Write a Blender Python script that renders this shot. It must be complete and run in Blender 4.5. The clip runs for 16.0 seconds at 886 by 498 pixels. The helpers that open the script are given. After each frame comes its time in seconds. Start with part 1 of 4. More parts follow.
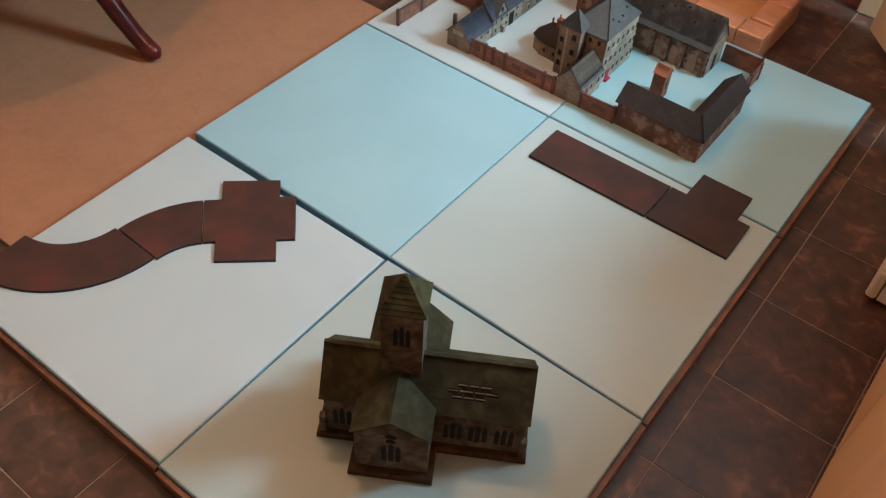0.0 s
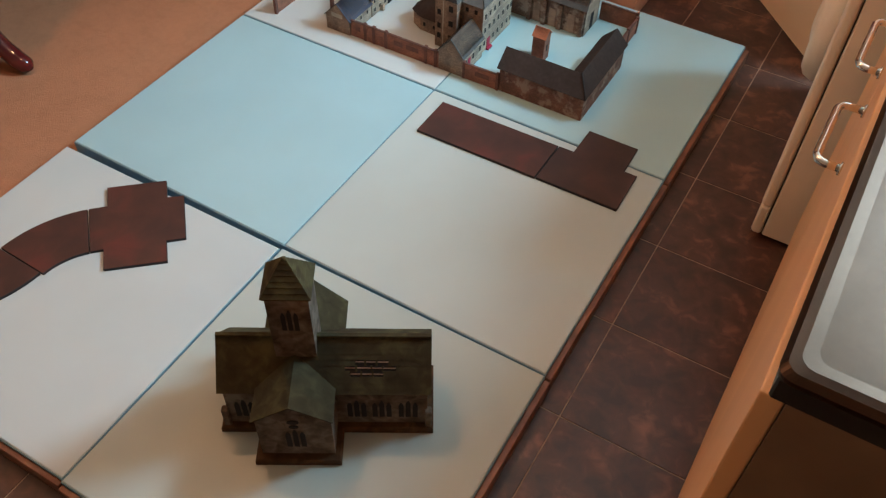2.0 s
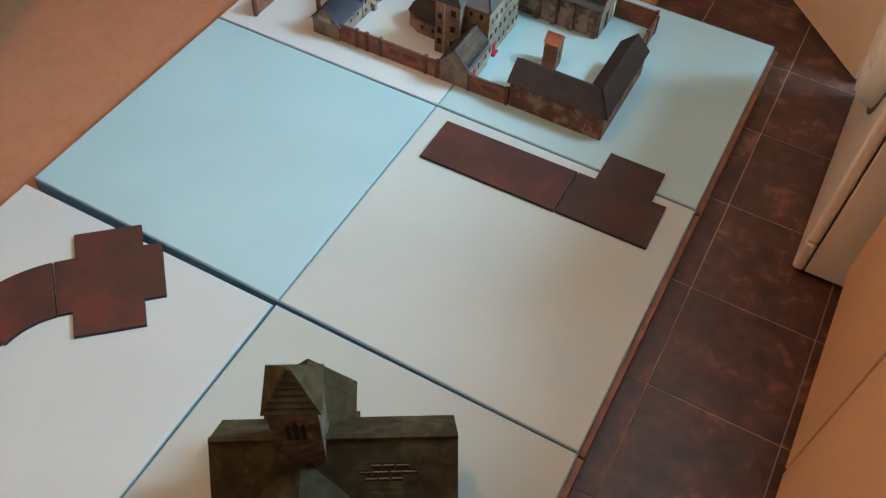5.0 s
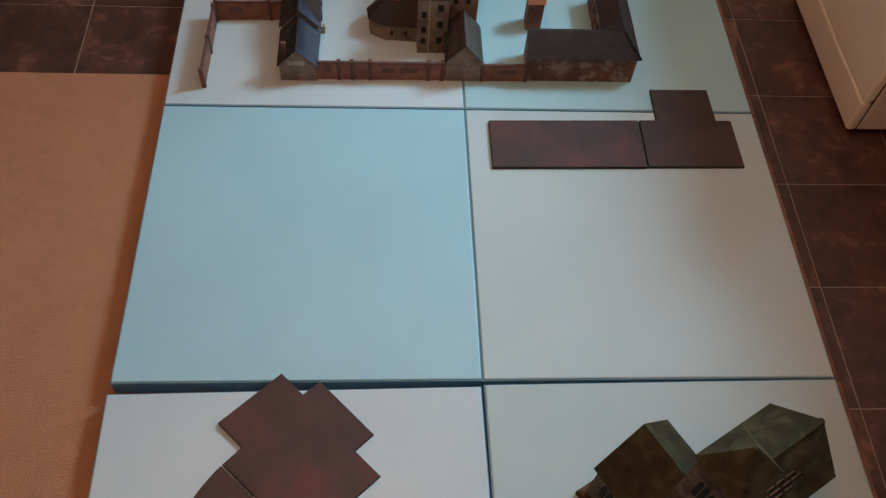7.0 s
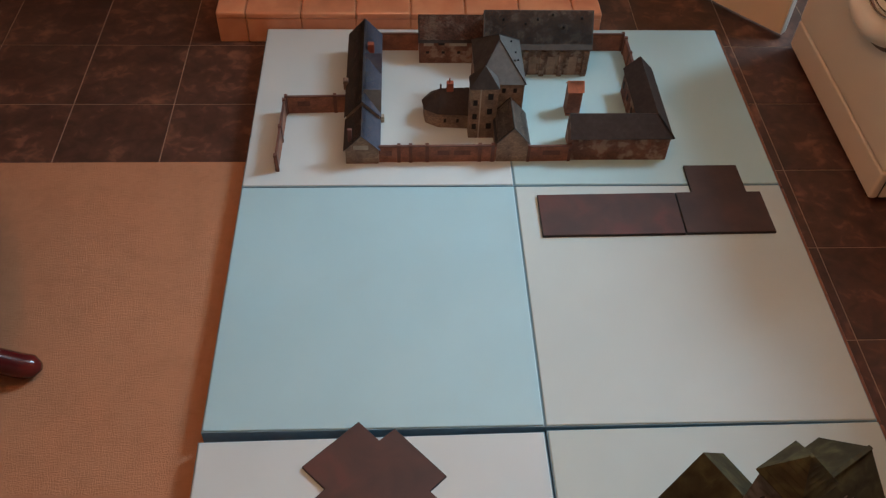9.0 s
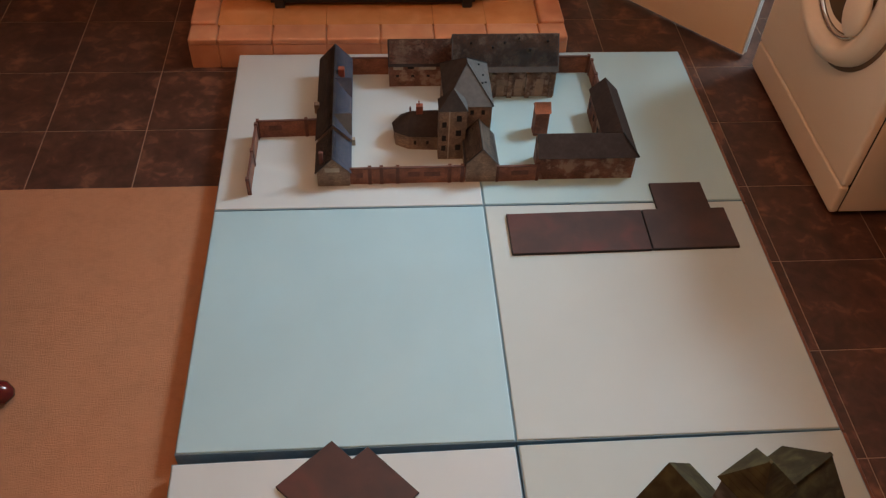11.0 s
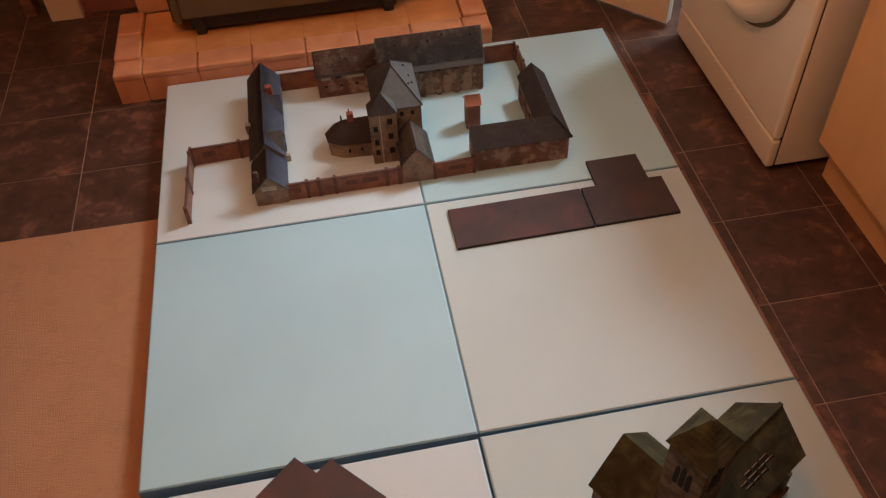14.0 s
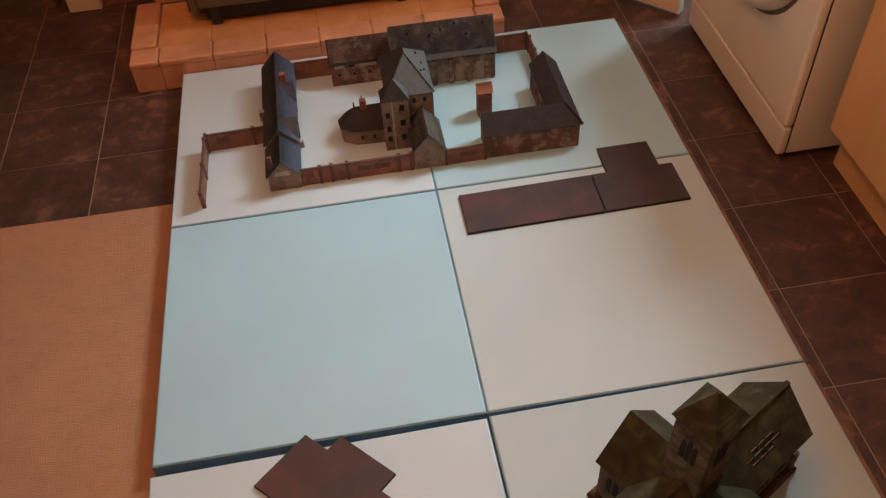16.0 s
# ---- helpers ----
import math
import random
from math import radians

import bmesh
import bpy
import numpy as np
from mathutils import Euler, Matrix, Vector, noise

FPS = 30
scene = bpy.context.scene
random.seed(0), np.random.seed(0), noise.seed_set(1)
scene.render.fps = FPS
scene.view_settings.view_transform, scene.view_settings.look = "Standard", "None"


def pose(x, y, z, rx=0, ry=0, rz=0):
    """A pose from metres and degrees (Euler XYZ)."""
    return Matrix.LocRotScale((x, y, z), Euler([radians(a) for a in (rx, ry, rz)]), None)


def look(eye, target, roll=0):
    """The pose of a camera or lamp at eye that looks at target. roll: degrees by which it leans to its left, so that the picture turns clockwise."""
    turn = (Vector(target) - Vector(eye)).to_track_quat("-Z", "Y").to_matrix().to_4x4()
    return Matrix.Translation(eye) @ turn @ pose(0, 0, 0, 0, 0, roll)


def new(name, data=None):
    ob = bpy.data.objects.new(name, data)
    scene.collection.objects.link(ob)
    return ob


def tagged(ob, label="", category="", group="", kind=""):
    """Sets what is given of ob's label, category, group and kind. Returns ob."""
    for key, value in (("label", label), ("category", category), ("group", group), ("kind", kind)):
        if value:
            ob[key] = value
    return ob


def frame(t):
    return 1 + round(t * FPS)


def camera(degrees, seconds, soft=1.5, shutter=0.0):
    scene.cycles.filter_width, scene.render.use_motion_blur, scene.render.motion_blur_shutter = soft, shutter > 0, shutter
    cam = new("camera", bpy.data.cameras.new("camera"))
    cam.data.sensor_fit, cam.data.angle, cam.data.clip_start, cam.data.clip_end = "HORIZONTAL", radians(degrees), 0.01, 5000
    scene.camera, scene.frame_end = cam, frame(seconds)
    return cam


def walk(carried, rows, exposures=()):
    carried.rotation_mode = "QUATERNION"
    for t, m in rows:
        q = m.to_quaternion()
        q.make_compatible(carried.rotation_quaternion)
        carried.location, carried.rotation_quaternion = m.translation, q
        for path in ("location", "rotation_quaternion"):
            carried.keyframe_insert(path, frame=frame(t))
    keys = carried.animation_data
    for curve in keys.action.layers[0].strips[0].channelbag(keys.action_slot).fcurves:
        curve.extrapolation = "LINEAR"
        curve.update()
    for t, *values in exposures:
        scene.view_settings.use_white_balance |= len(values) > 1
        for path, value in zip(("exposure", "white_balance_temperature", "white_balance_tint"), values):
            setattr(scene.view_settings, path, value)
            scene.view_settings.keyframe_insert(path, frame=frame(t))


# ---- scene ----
cam = camera(54.6, 16.0, soft=1.3)
ROWS = [
    (0, 0.7795, -0.9011, 1.4083, 41.721, -2.430, 38.189),
    (0.5, 0.7797, -0.9010, 1.4210, 43.292, -1.468, 38.461),
    (1, 0.7938, -0.8927, 1.4186, 43.289, -0.273, 36.831),
    (1.5, 0.8251, -0.8727, 1.4091, 41.409, 0.893, 33.540),
    (2, 0.8674, -0.8642, 1.3994, 41.098, -1.225, 30.706),
    (2.5, 0.8539, -0.8670, 1.4142, 41.428, -1.069, 30.405),
    (3, 0.8436, -0.8604, 1.4286, 42.681, -0.099, 29.755),
    (3.2, 0.8450, -0.8589, 1.4109, 43.265, 0.200, 30.003),
    (5.3, 0.5555, -0.6436, 1.3804, 36.628, -3.692, 28.125),
    (5.5, 0.4372, -0.6514, 1.3820, 37.154, -7.337, 29.138),
    (6, 0.2069, -0.5825, 1.3584, 36.998, -7.847, 30.174),
    (6.5, 0.0355, -0.5110, 1.3590, 33.513, -0.837, 17.254),
    (7, -0.1649, -0.6069, 1.3545, 33.651, -3.347, -2.048),
    (7.5, -0.2075, -0.7494, 1.3556, 34.520, -3.476, -5.407),
    (8, -0.2487, -0.7766, 1.3767, 38.590, -3.760, -2.521),
    (8.5, -0.2637, -0.7566, 1.4016, 39.329, -2.330, -1.732),
    (9, -0.2513, -0.7622, 1.4038, 41.120, -1.680, -2.106),
    (9.5, -0.2328, -0.7696, 1.4201, 42.680, -1.028, -3.368),
    (9.7, -0.2380, -0.7869, 1.4049, 43.924, -1.829, -2.932),
    (11.8, -0.2294, -0.7850, 1.4276, 42.064, -1.955, -4.025),
    (12, -0.2225, -0.7927, 1.4205, 43.458, -1.827, -3.782),
    (12.5, -0.1465, -0.8201, 1.3978, 41.884, -0.676, -10.444),
    (13, -0.1400, -0.8310, 1.4152, 43.933, -1.968, -13.034),
    (13.5, -0.1777, -0.8269, 1.3827, 41.241, -2.359, -7.264),
    (14, -0.1561, -0.8014, 1.4183, 42.851, 2.101, -10.037),
    (14.5, -0.1494, -0.8074, 1.4477, 47.809, 3.001, -10.361),
    (15, -0.1886, -0.8352, 1.4126, 46.450, 1.156, -5.720),
    (15.5, -0.1937, -0.8442, 1.3957, 43.890, -0.101, -4.618),
    (16, -0.1563, -0.8413, 1.4035, 43.022, 2.587, -9.181),
]
walk(cam, [(t, pose(x, y, z, rx, ry, rz)) for t, x, y, z, rx, ry, rz in ROWS],
     exposures=[(0, -0.40, 6600, 13), (1.5, -0.47, 6600, 14), (3.0, -0.37, 6900, 17), (5.5, -0.41, 6200, 12), (6.2, -0.77, 5950, 11), (7.5, -0.87, 6500, 17), (8.5, -0.85, 6750, 20), (9.5, -0.81, 6950, 22), (12, -0.79, 7800, 30), (14.5, -0.69, 8150, 33), (16, -0.68, 7850, 30)])

# ---- world and lights ----
world = bpy.data.worlds.new("world")
scene.world = world
world.use_nodes = True
wn = world.node_tree.nodes
sky = wn.new("ShaderNodeTexSky")
sky.sky_type = "NISHITA"
sky.sun_disc = False
sky.sun_elevation = radians(35)
sky.sun_rotation = radians(200)
world.node_tree.links.new(sky.outputs[0], wn["Background"].inputs[0])
wn["Background"].inputs[1].default_value = 0.1


def area_lamp(name, m, sx, sy, power, colour):
    data = bpy.data.lights.new(name, "AREA")
    data.shape, data.size, data.size_y, data.energy, data.color = "RECTANGLE", sx, sy, power, colour
    ob = new(name, data)
    ob.matrix_world = m
    return ob


# daylight through the kitchen window over the sink, and the warm bulb of the room
area_lamp("window_daylight", look((1.53, 1.37, 1.875), (0.0, 1.22, 1.30)), 0.56, 0.66, 132, (0.47, 0.81, 1.0))
bulb_data = bpy.data.lights.new("ceiling_bulb", "POINT")
bulb_data.energy, bulb_data.color, bulb_data.shadow_soft_size = 39, (1.0, 0.53, 0.28), 0.035
bulb = new("ceiling_bulb", bulb_data)
bulb.location = (-0.36, 0.10, 2.13)
# second warm bulb, over the dining end of the room
dining_data = bpy.data.lights.new("dining_bulb", "POINT")
dining_data.energy, dining_data.color, dining_data.shadow_soft_size = 13, (1.0, 0.58, 0.31), 0.10
dining = new("dining_bulb", dining_data)
dining.location = (-1.90, -0.65, 2.05)


# ---- materials ----
def node_material(name, rough=0.6, metal=0.0):
    m = bpy.data.materials.new(name)
    m.use_nodes = True
    nt = m.node_tree
    b = nt.nodes["Principled BSDF"]
    b.inputs["Roughness"].default_value = rough
    b.inputs["Metallic"].default_value = metal
    return m, nt, b


def plain(name, colour, rough=0.6, metal=0.0, mottle=0.12, scale=40.0, bump=0.0):
    return mottled(name, colour, tuple(c * (1 - mottle) for c in colour), tuple(min(1, c * (1 + mottle)) for c in colour), scale, rough, metal, bump)


def mottled(name, base, dark, light, scale=30.0, rough=0.6, metal=0.0, bump=0.15, detail=6.0, low=0.35, high=0.65, stretch=(1, 1, 1), rnd=0.0, coarse=0.25):
    """Three tones driven by fine and coarse noise, with fine relief."""
    m, nt, b = node_material(name, rough, metal)
    n, l = nt.nodes, nt.links
    co = n.new("ShaderNodeTexCoord")
    mp = n.new("ShaderNodeMapping")
    mp.inputs["Scale"].default_value = stretch
    l.new(co.outputs["Object"], mp.inputs["Vector"])
    src = mp.outputs["Vector"]
    if rnd:
        info = n.new("ShaderNodeObjectInfo")
        mul = n.new("ShaderNodeMath")
        mul.operation = "MULTIPLY"
        mul.inputs[1].default_value = rnd
        l.new(info.outputs["Random"], mul.inputs[0])
        add = n.new("ShaderNodeVectorMath")
        add.operation = "ADD"
        l.new(src, add.inputs[0])
        l.new(mul.outputs[0], add.inputs[1])
        src = add.outputs[0]
    n1 = n.new("ShaderNodeTexNoise")
    n1.inputs["Scale"].default_value, n1.inputs["Detail"].default_value, n1.inputs["Distortion"].default_value = scale, detail, 0.6
    n2 = n.new("ShaderNodeTexNoise")
    n2.inputs["Scale"].default_value, n2.inputs["Detail"].default_value = scale * coarse, 3.0
    l.new(src, n1.inputs["Vector"])
    l.new(src, n2.inputs["Vector"])
    mix = n.new("ShaderNodeMath")
    mix.operation = "MULTIPLY_ADD"
    mix.inputs[1].default_value = 0.5
    half = n.new("ShaderNodeMath")
    half.operation = "MULTIPLY"
    half.inputs[1].default_value = 0.5
    l.new(n2.outputs[0], half.inputs[0])
    l.new(n1.outputs[0], mix.inputs[0])
    l.new(half.outputs[0], mix.inputs[2])
    ramp = n.new("ShaderNodeValToRGB")
    e = ramp.color_ramp.elements
    e[0].position, e[0].color = low, (*dark, 1)
    e[1].position, e[1].color = high, (*light, 1)
    mid = e.new((low + high) / 2)
    mid.color = (*base, 1)
    l.new(mix.outputs[0], ramp.inputs[0])
    l.new(ramp.outputs[0], b.inputs["Base Color"])
    if bump:
        bp = n.new("ShaderNodeBump")
        bp.inputs["Strength"].default_value, bp.inputs["Distance"].default_value = bump, 0.002
        l.new(n1.outputs[0], bp.inputs["Height"])
        l.new(bp.outputs[0], b.inputs["Normal"])
    return m


def weave(name, a, bcol, scale):
    """Short looped carpet: fine ribs with flecks."""
    m = mottled(name, a, bcol, tuple(min(1, c * 1.05) for c in a), 60, 0.95, 0, 0.0)
    n, l = m.node_tree.nodes, m.node_tree.links
    co = n.new("ShaderNodeTexCoord")
    w = n.new("ShaderNodeTexWave")
    w.inputs["Scale"].default_value, w.inputs["Distortion"].default_value, w.inputs["Detail"].default_value, w.inputs["Detail Scale"].default_value = scale, 2.5, 2, 3
    v = n.new("ShaderNodeTexNoise")
    v.inputs["Scale"].default_value, v.inputs["Detail"].default_value = 420, 2
    l.new(co.outputs["Object"], w.inputs["Vector"])
    l.new(co.outputs["Object"], v.inputs["Vector"])
    add = n.new("ShaderNodeMath")
    add.operation = "MULTIPLY_ADD"
    add.inputs[1].default_value = 0.05
    l.new(w.outputs["Fac"], add.inputs[0])
    l.new(v.outputs[0], add.inputs[2])
    bp = n.new("ShaderNodeBump")
    bp.inputs["Strength"].default_value, bp.inputs["Distance"].default_value = 0.7, 0.003
    l.new(add.outputs[0], bp.inputs["Height"])
    l.new(bp.outputs[0], n["Principled BSDF"].inputs["Normal"])
    return m


def masonry(name, c1, c2, mortar, scale, rough=0.85, worn=None):
    """Printed card with small courses of stone or brick."""
    m, nt, b = node_material(name, rough)
    n, l = nt.nodes, nt.links
    co = n.new("ShaderNodeTexCoord")
    mp = n.new("ShaderNodeMapping")
    mp.inputs["Rotation"].default_value = (radians(90), 0, radians(22))
    l.new(co.outputs["Object"], mp.inputs["Vector"])
    br = n.new("ShaderNodeTexBrick")
    br.inputs["Color1"].default_value, br.inputs["Color2"].default_value, br.inputs["Mortar"].default_value = (*c1, 1), (*c2, 1), (*mortar, 1)
    br.inputs["Scale"].default_value = scale
    br.inputs["Mortar Size"].default_value = 0.012
    l.new(mp.outputs["Vector"], br.inputs["Vector"])
    no = n.new("ShaderNodeTexNoise")
    no.inputs["Scale"].default_value, no.inputs["Detail"].default_value = 28, 5
    l.new(co.outputs["Object"], no.inputs["Vector"])
    ramp = n.new("ShaderNodeValToRGB")
    ramp.color_ramp.elements[0].position, ramp.color_ramp.elements[0].color = 0.38, (0.72, 0.68, 0.66, 1)
    ramp.color_ramp.elements[1].position, ramp.color_ramp.elements[1].color = 0.66, (1.3, 1.25, 1.15, 1)
    l.new(no.outputs[0], ramp.inputs[0])
    mx = n.new("ShaderNodeMix")
    mx.data_type, mx.blend_type = "RGBA", "MULTIPLY"
    mx.inputs["Factor"].default_value = 1.0
    l.new(br.outputs["Color"], mx.inputs["A"])
    l.new(ramp.outputs[0], mx.inputs["B"])
    last = mx.outputs["Result"]
    if worn:
        blot = n.new("ShaderNodeTexNoise")
        blot.inputs["Scale"].default_value, blot.inputs["Detail"].default_value, blot.inputs["Roughness"].default_value = 34, 4, 0.6
        l.new(co.outputs["Object"], blot.inputs["Vector"])
        cut = n.new("ShaderNodeValToRGB")
        cut.color_ramp.elements[0].position, cut.color_ramp.elements[1].position = 0.50, 0.60
        l.new(blot.outputs[0], cut.inputs[0])
        over = n.new("ShaderNodeMix")
        over.data_type = "RGBA"
        l.new(cut.outputs[0], over.inputs["Factor"])
        l.new(last, over.inputs["A"])
        over.inputs["B"].default_value = (*worn, 1)
        last = over.outputs["Result"]
    l.new(last, b.inputs["Base Color"])
    return m


def matt(m):
    """Dry paint with hardly any sheen."""
    m.node_tree.nodes["Principled BSDF"].inputs["Specular IOR Level"].default_value = 0.12
    return m


M = dict(
    foam_white=plain("painted_white_foam", (.52, .575, .575), 0.34, 0, 0.035, 5, 0.03),
    foam_cyan=plain("light_cyan_foam", (.345, .535, .58), 0.5, 0, 0.04, 5, 0.03),
    foam_pale=plain("pale_green_blue_foam", (.365, .535, .555), 0.42, 0, 0.04, 5, 0.03),
    foam_near=plain("faint_green_white_foam", (.43, .49, .46), 0.5, 0, 0.04, 5, 0.03),
    foam_cool=plain("white_foam_with_green_cast", (.465, .53, .51), 0.5, 0, 0.04, 5, 0.03),
    foam_edge=plain("blue_foam_edge", (.175, .30, .36), 0.7, 0, 0.1, 60, 0.1),
    timber=mottled("stained_timber_edge", (.20, .072, .036), (.11, .038, .020), (.29, .115, .055), 25, 0.45, 0, 0.1, stretch=(1, 1, 4)),
    tile=mottled("slate_effect_tile", (.090, .038, .026), (.048, .022, .016), (.235, .100, .058), 30, 0.42, 0, 0.15, detail=12, low=0.40, high=0.68, rnd=40.0, coarse=0.35),
    grout=plain("tile_grout", (.34, .24, .17), 0.9, 0, 0.2, 60),
    carpet=weave("tan_loop_carpet", (.430, .188, .096), (.400, .172, .086), 190),
    road=mottled("painted_red_brown_road", (.070, .023, .016), (.042, .017, .013), (.135, .024, .018), 14, 0.62, 0, 0.5, low=0.36, high=0.70),
    road_dark=mottled("painted_dark_brown_road", (.050, .021, .015), (.034, .015, .012), (.074, .026, .018), 16, 0.62, 0, 0.5, low=0.36, high=0.70),
    road_edge=plain("dark_road_edge", (.02, .014, .014), 0.7),
    # slate and slate_grey also serve as shaded and lit copies on one roof
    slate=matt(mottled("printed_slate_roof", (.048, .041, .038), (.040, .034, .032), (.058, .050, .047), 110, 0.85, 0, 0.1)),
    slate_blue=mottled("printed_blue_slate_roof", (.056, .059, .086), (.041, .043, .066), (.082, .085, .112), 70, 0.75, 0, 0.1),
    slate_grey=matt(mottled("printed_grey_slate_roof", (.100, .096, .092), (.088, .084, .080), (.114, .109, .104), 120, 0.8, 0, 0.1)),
    slate_brown=matt(mottled("printed_brown_slate_roof", (.044, .032, .028), (.037, .027, .024), (.053, .039, .034), 110, 0.85, 0, 0.1)),
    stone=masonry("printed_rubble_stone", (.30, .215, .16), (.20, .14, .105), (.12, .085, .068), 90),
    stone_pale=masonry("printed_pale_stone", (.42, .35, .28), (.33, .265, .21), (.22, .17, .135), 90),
    brick=masonry("printed_red_brick", (.30, .125, .080), (.22, .088, .058), (.14, .068, .05), 110),
    brick_dark=plain("dark_brick_pier", (.125, .050, .036), 0.8, 0, 0.3, 90),
    brick_orange=plain("orange_brick_stack", (.26, .062, .032), 0.8, 0, 0.3, 90),
    hall_stone=masonry("printed_mottled_brown_stone", (.19, .115, .080), (.125, .075, .055), (.08, .05, .04), 80, worn=(.29, .215, .165)),
    brick_worn=masonry("worn_printed_brick", (.21, .095, .065), (.15, .066, .047), (.10, .052, .04), 110, worn=(.30, .20, .145)),
    patch=plain("pale_brown_render_patch", (.27, .19, .14), 0.85, 0, 0.3, 60),
    orange_roof=plain("printed_orange_pantiles", (.42, .13, .06), 0.7, 0, 0.2, 90),
    dark=plain("dark_printed_window", (.010, .009, .009), 0.85, 0, 0.2, 60),
    cream_print=plain("printed_pale_surround", (.42, .36, .28), 0.8, 0, 0.2, 90),
    red_print=plain("printed_red_door", (.38, .02, .05), 0.6, 0, 0.15, 60),
    chapel_wall=matt(mottled("weathered_chapel_stone", (.120, .094, .072), (.060, .045, .034), (.21, .17, .135), 60, 0.9, 0, 0.5)),
    chapel_roof=matt(mottled("mossy_chapel_slates", (.049, .041, .022), (.030, .024, .014), (.084, .074, .034), 40, 0.9, 0, 0.6)),
    chapel_base=matt(mottled("brown_chapel_plinth", (.075, .042, .022), (.045, .026, .016), (.14, .075, .035), 40, 0.9, 0, 0.4)),
    hearth_rim=mottled("glazed_pink_terracotta_tile", (.62, .25, .13), (.54, .21, .105), (.69, .31, .165), 18, 0.28, 0, 0.04),
    hearth_field=mottled("glazed_orange_tile", (.66, .27, .105), (.58, .23, .085), (.72, .33, .14), 16, 0.25, 0, 0.04),
    surround=mottled("glazed_buff_tile_surround", (.55, .27, .13), (.49, .23, .11), (.61, .31, .16), 10, 0.32, 0, 0.03),
    red_wall=mottled("red_brown_painted_wall", (.24, .075, .05), (.20, .06, .042), (.27, .09, .06), 9, 0.7, 0, 0.08),
    cream=plain("cream_gloss_woodwork", (.66, .46, .29), 0.45, 0, 0.05, 12),
    wall=plain("warm_cream_wall", (.72, .56, .40), 0.85, 0, 0.05, 8, 0.05),
    ceiling=plain("matt_white_ceiling", (.74, .69, .62), 0.9, 0, 0.03, 8),
    enamel=plain("white_enamel", (.90, .78, .63), 0.28, 0, 0.02, 6),
    enamel_door=plain("cream_white_appliance_door", (.88, .66, .45), 0.35, 0, 0.03, 6),
    gasket=plain("white_door_seal", (.78, .80, .80), 0.4, 0, 0.03, 20),
    unit=mottled("beech_effect_laminate", (.82, .45, .215), (.78, .42, .20), (.86, .48, .235), 6, 0.42, 0, 0.0, stretch=(3, 3, 0.4)),
    unit_side=mottled("brown_cabinet_carcass", (.20, .12, .07), (.16, .095, .055), (.25, .15, .09), 8, 0.6, 0, 0.0),
    steel=plain("brushed_stainless_steel", (.090, .056, .040), 0.36, 1.0, 0.06, 90, 0.02),
    chrome=plain("polished_chrome", (.75, .72, .68), 0.12, 1.0, 0.02, 20),
    black=plain("black_rubber", (.012, .012, .012), 0.5, 0, 0.2, 40),
    heater=mottled("bronze_enamel_heater", (.120, .080, .038), (.098, .064, .030), (.145, .10, .05), 14, 0.4, 0.0, 0.02),
    brass=plain("dull_brass_trim", (.48, .33, .16), 0.45, 0.8, 0.15, 40),
    radiant=mottled("ceramic_radiant", (.34, .16, .10), (.22, .10, .065), (.46, .25, .17), 40, 0.8, 0, 0.3),
    wire=plain("grille_wire", (.62, .46, .36), 0.4, 0.6, 0.1, 60),
    mahogany=mottled("polished_mahogany", (.075, .008, .009), (.045, .005, .006), (.12, .014, .012), 12, 0.14, 0, 0.0, stretch=(1, 1, 3)),
    # brown base colour stands in for the warm room reflected in the glass
    glass=plain("brown_reflecting_glass", (.15, .105, .065), 0.08, 0, 0.1, 10),
    red=plain("red_sticker", (.55, .012, .03), 0.4, 0, 0.1, 90),
    red_pale=plain("pale_red_print", (.62, .16, .17), 0.5, 0, 0.1, 90),
    bag=plain("black_fabric", (.006, .006, .007), 0.9, 0, 0.3, 60),
)
M["pane"] = bpy.data.materials.new("window_glass")
M["pane"].use_nodes = True
gb = M["pane"].node_tree.nodes["Principled BSDF"]
gb.inputs["Transmission Weight"].default_value, gb.inputs["Roughness"].default_value, gb.inputs["IOR"].default_value = 1.0, 0.0, 1.45

# ---- mesh helpers ----
BASES = {}


def thing(name, base, label, category, group="", kind=""):
    ob = new(name)
    ob.empty_display_size = 0.05
    ob.location = base
    BASES[ob] = Vector(base)
    return tagged(ob, label, category, group, kind)


def part(name, bm, mat, parent, label=""):
    """One mesh from a bmesh given in world coordinates, under a thing or a part."""
    base = BASES[parent]
    bmesh.ops.translate(bm, verts=bm.verts, vec=-base)
    me = bpy.data.meshes.new(name)
    bm.to_mesh(me)
    bm.free()
    me.materials.append(mat)
    ob = new(name, me)
    ob.parent = parent
    BASES[ob] = base
    return tagged(ob, label)


def solo(name, bm, mat, label="", category="", kind="", group=""):
    me = bpy.data.meshes.new(name)
    bm.to_mesh(me)
    bm.free()
    me.materials.append(mat)
    return tagged(new(name, me), label, category, group, kind)


def box_bm(x0, x1, y0, y1, z0, z1, bevel=0.0, seg=1):
    bm = bmesh.new()
    bmesh.ops.create_cube(bm, size=1)
    for v in bm.verts:
        v.co = Vector((x0 if v.co.x < 0 else x1, y0 if v.co.y < 0 else y1, z0 if v.co.z < 0 else z1))
    if bevel:
        bmesh.ops.bevel(bm, geom=bm.edges[:], offset=bevel, segments=seg, profile=0.5, affect="EDGES")
    return bm


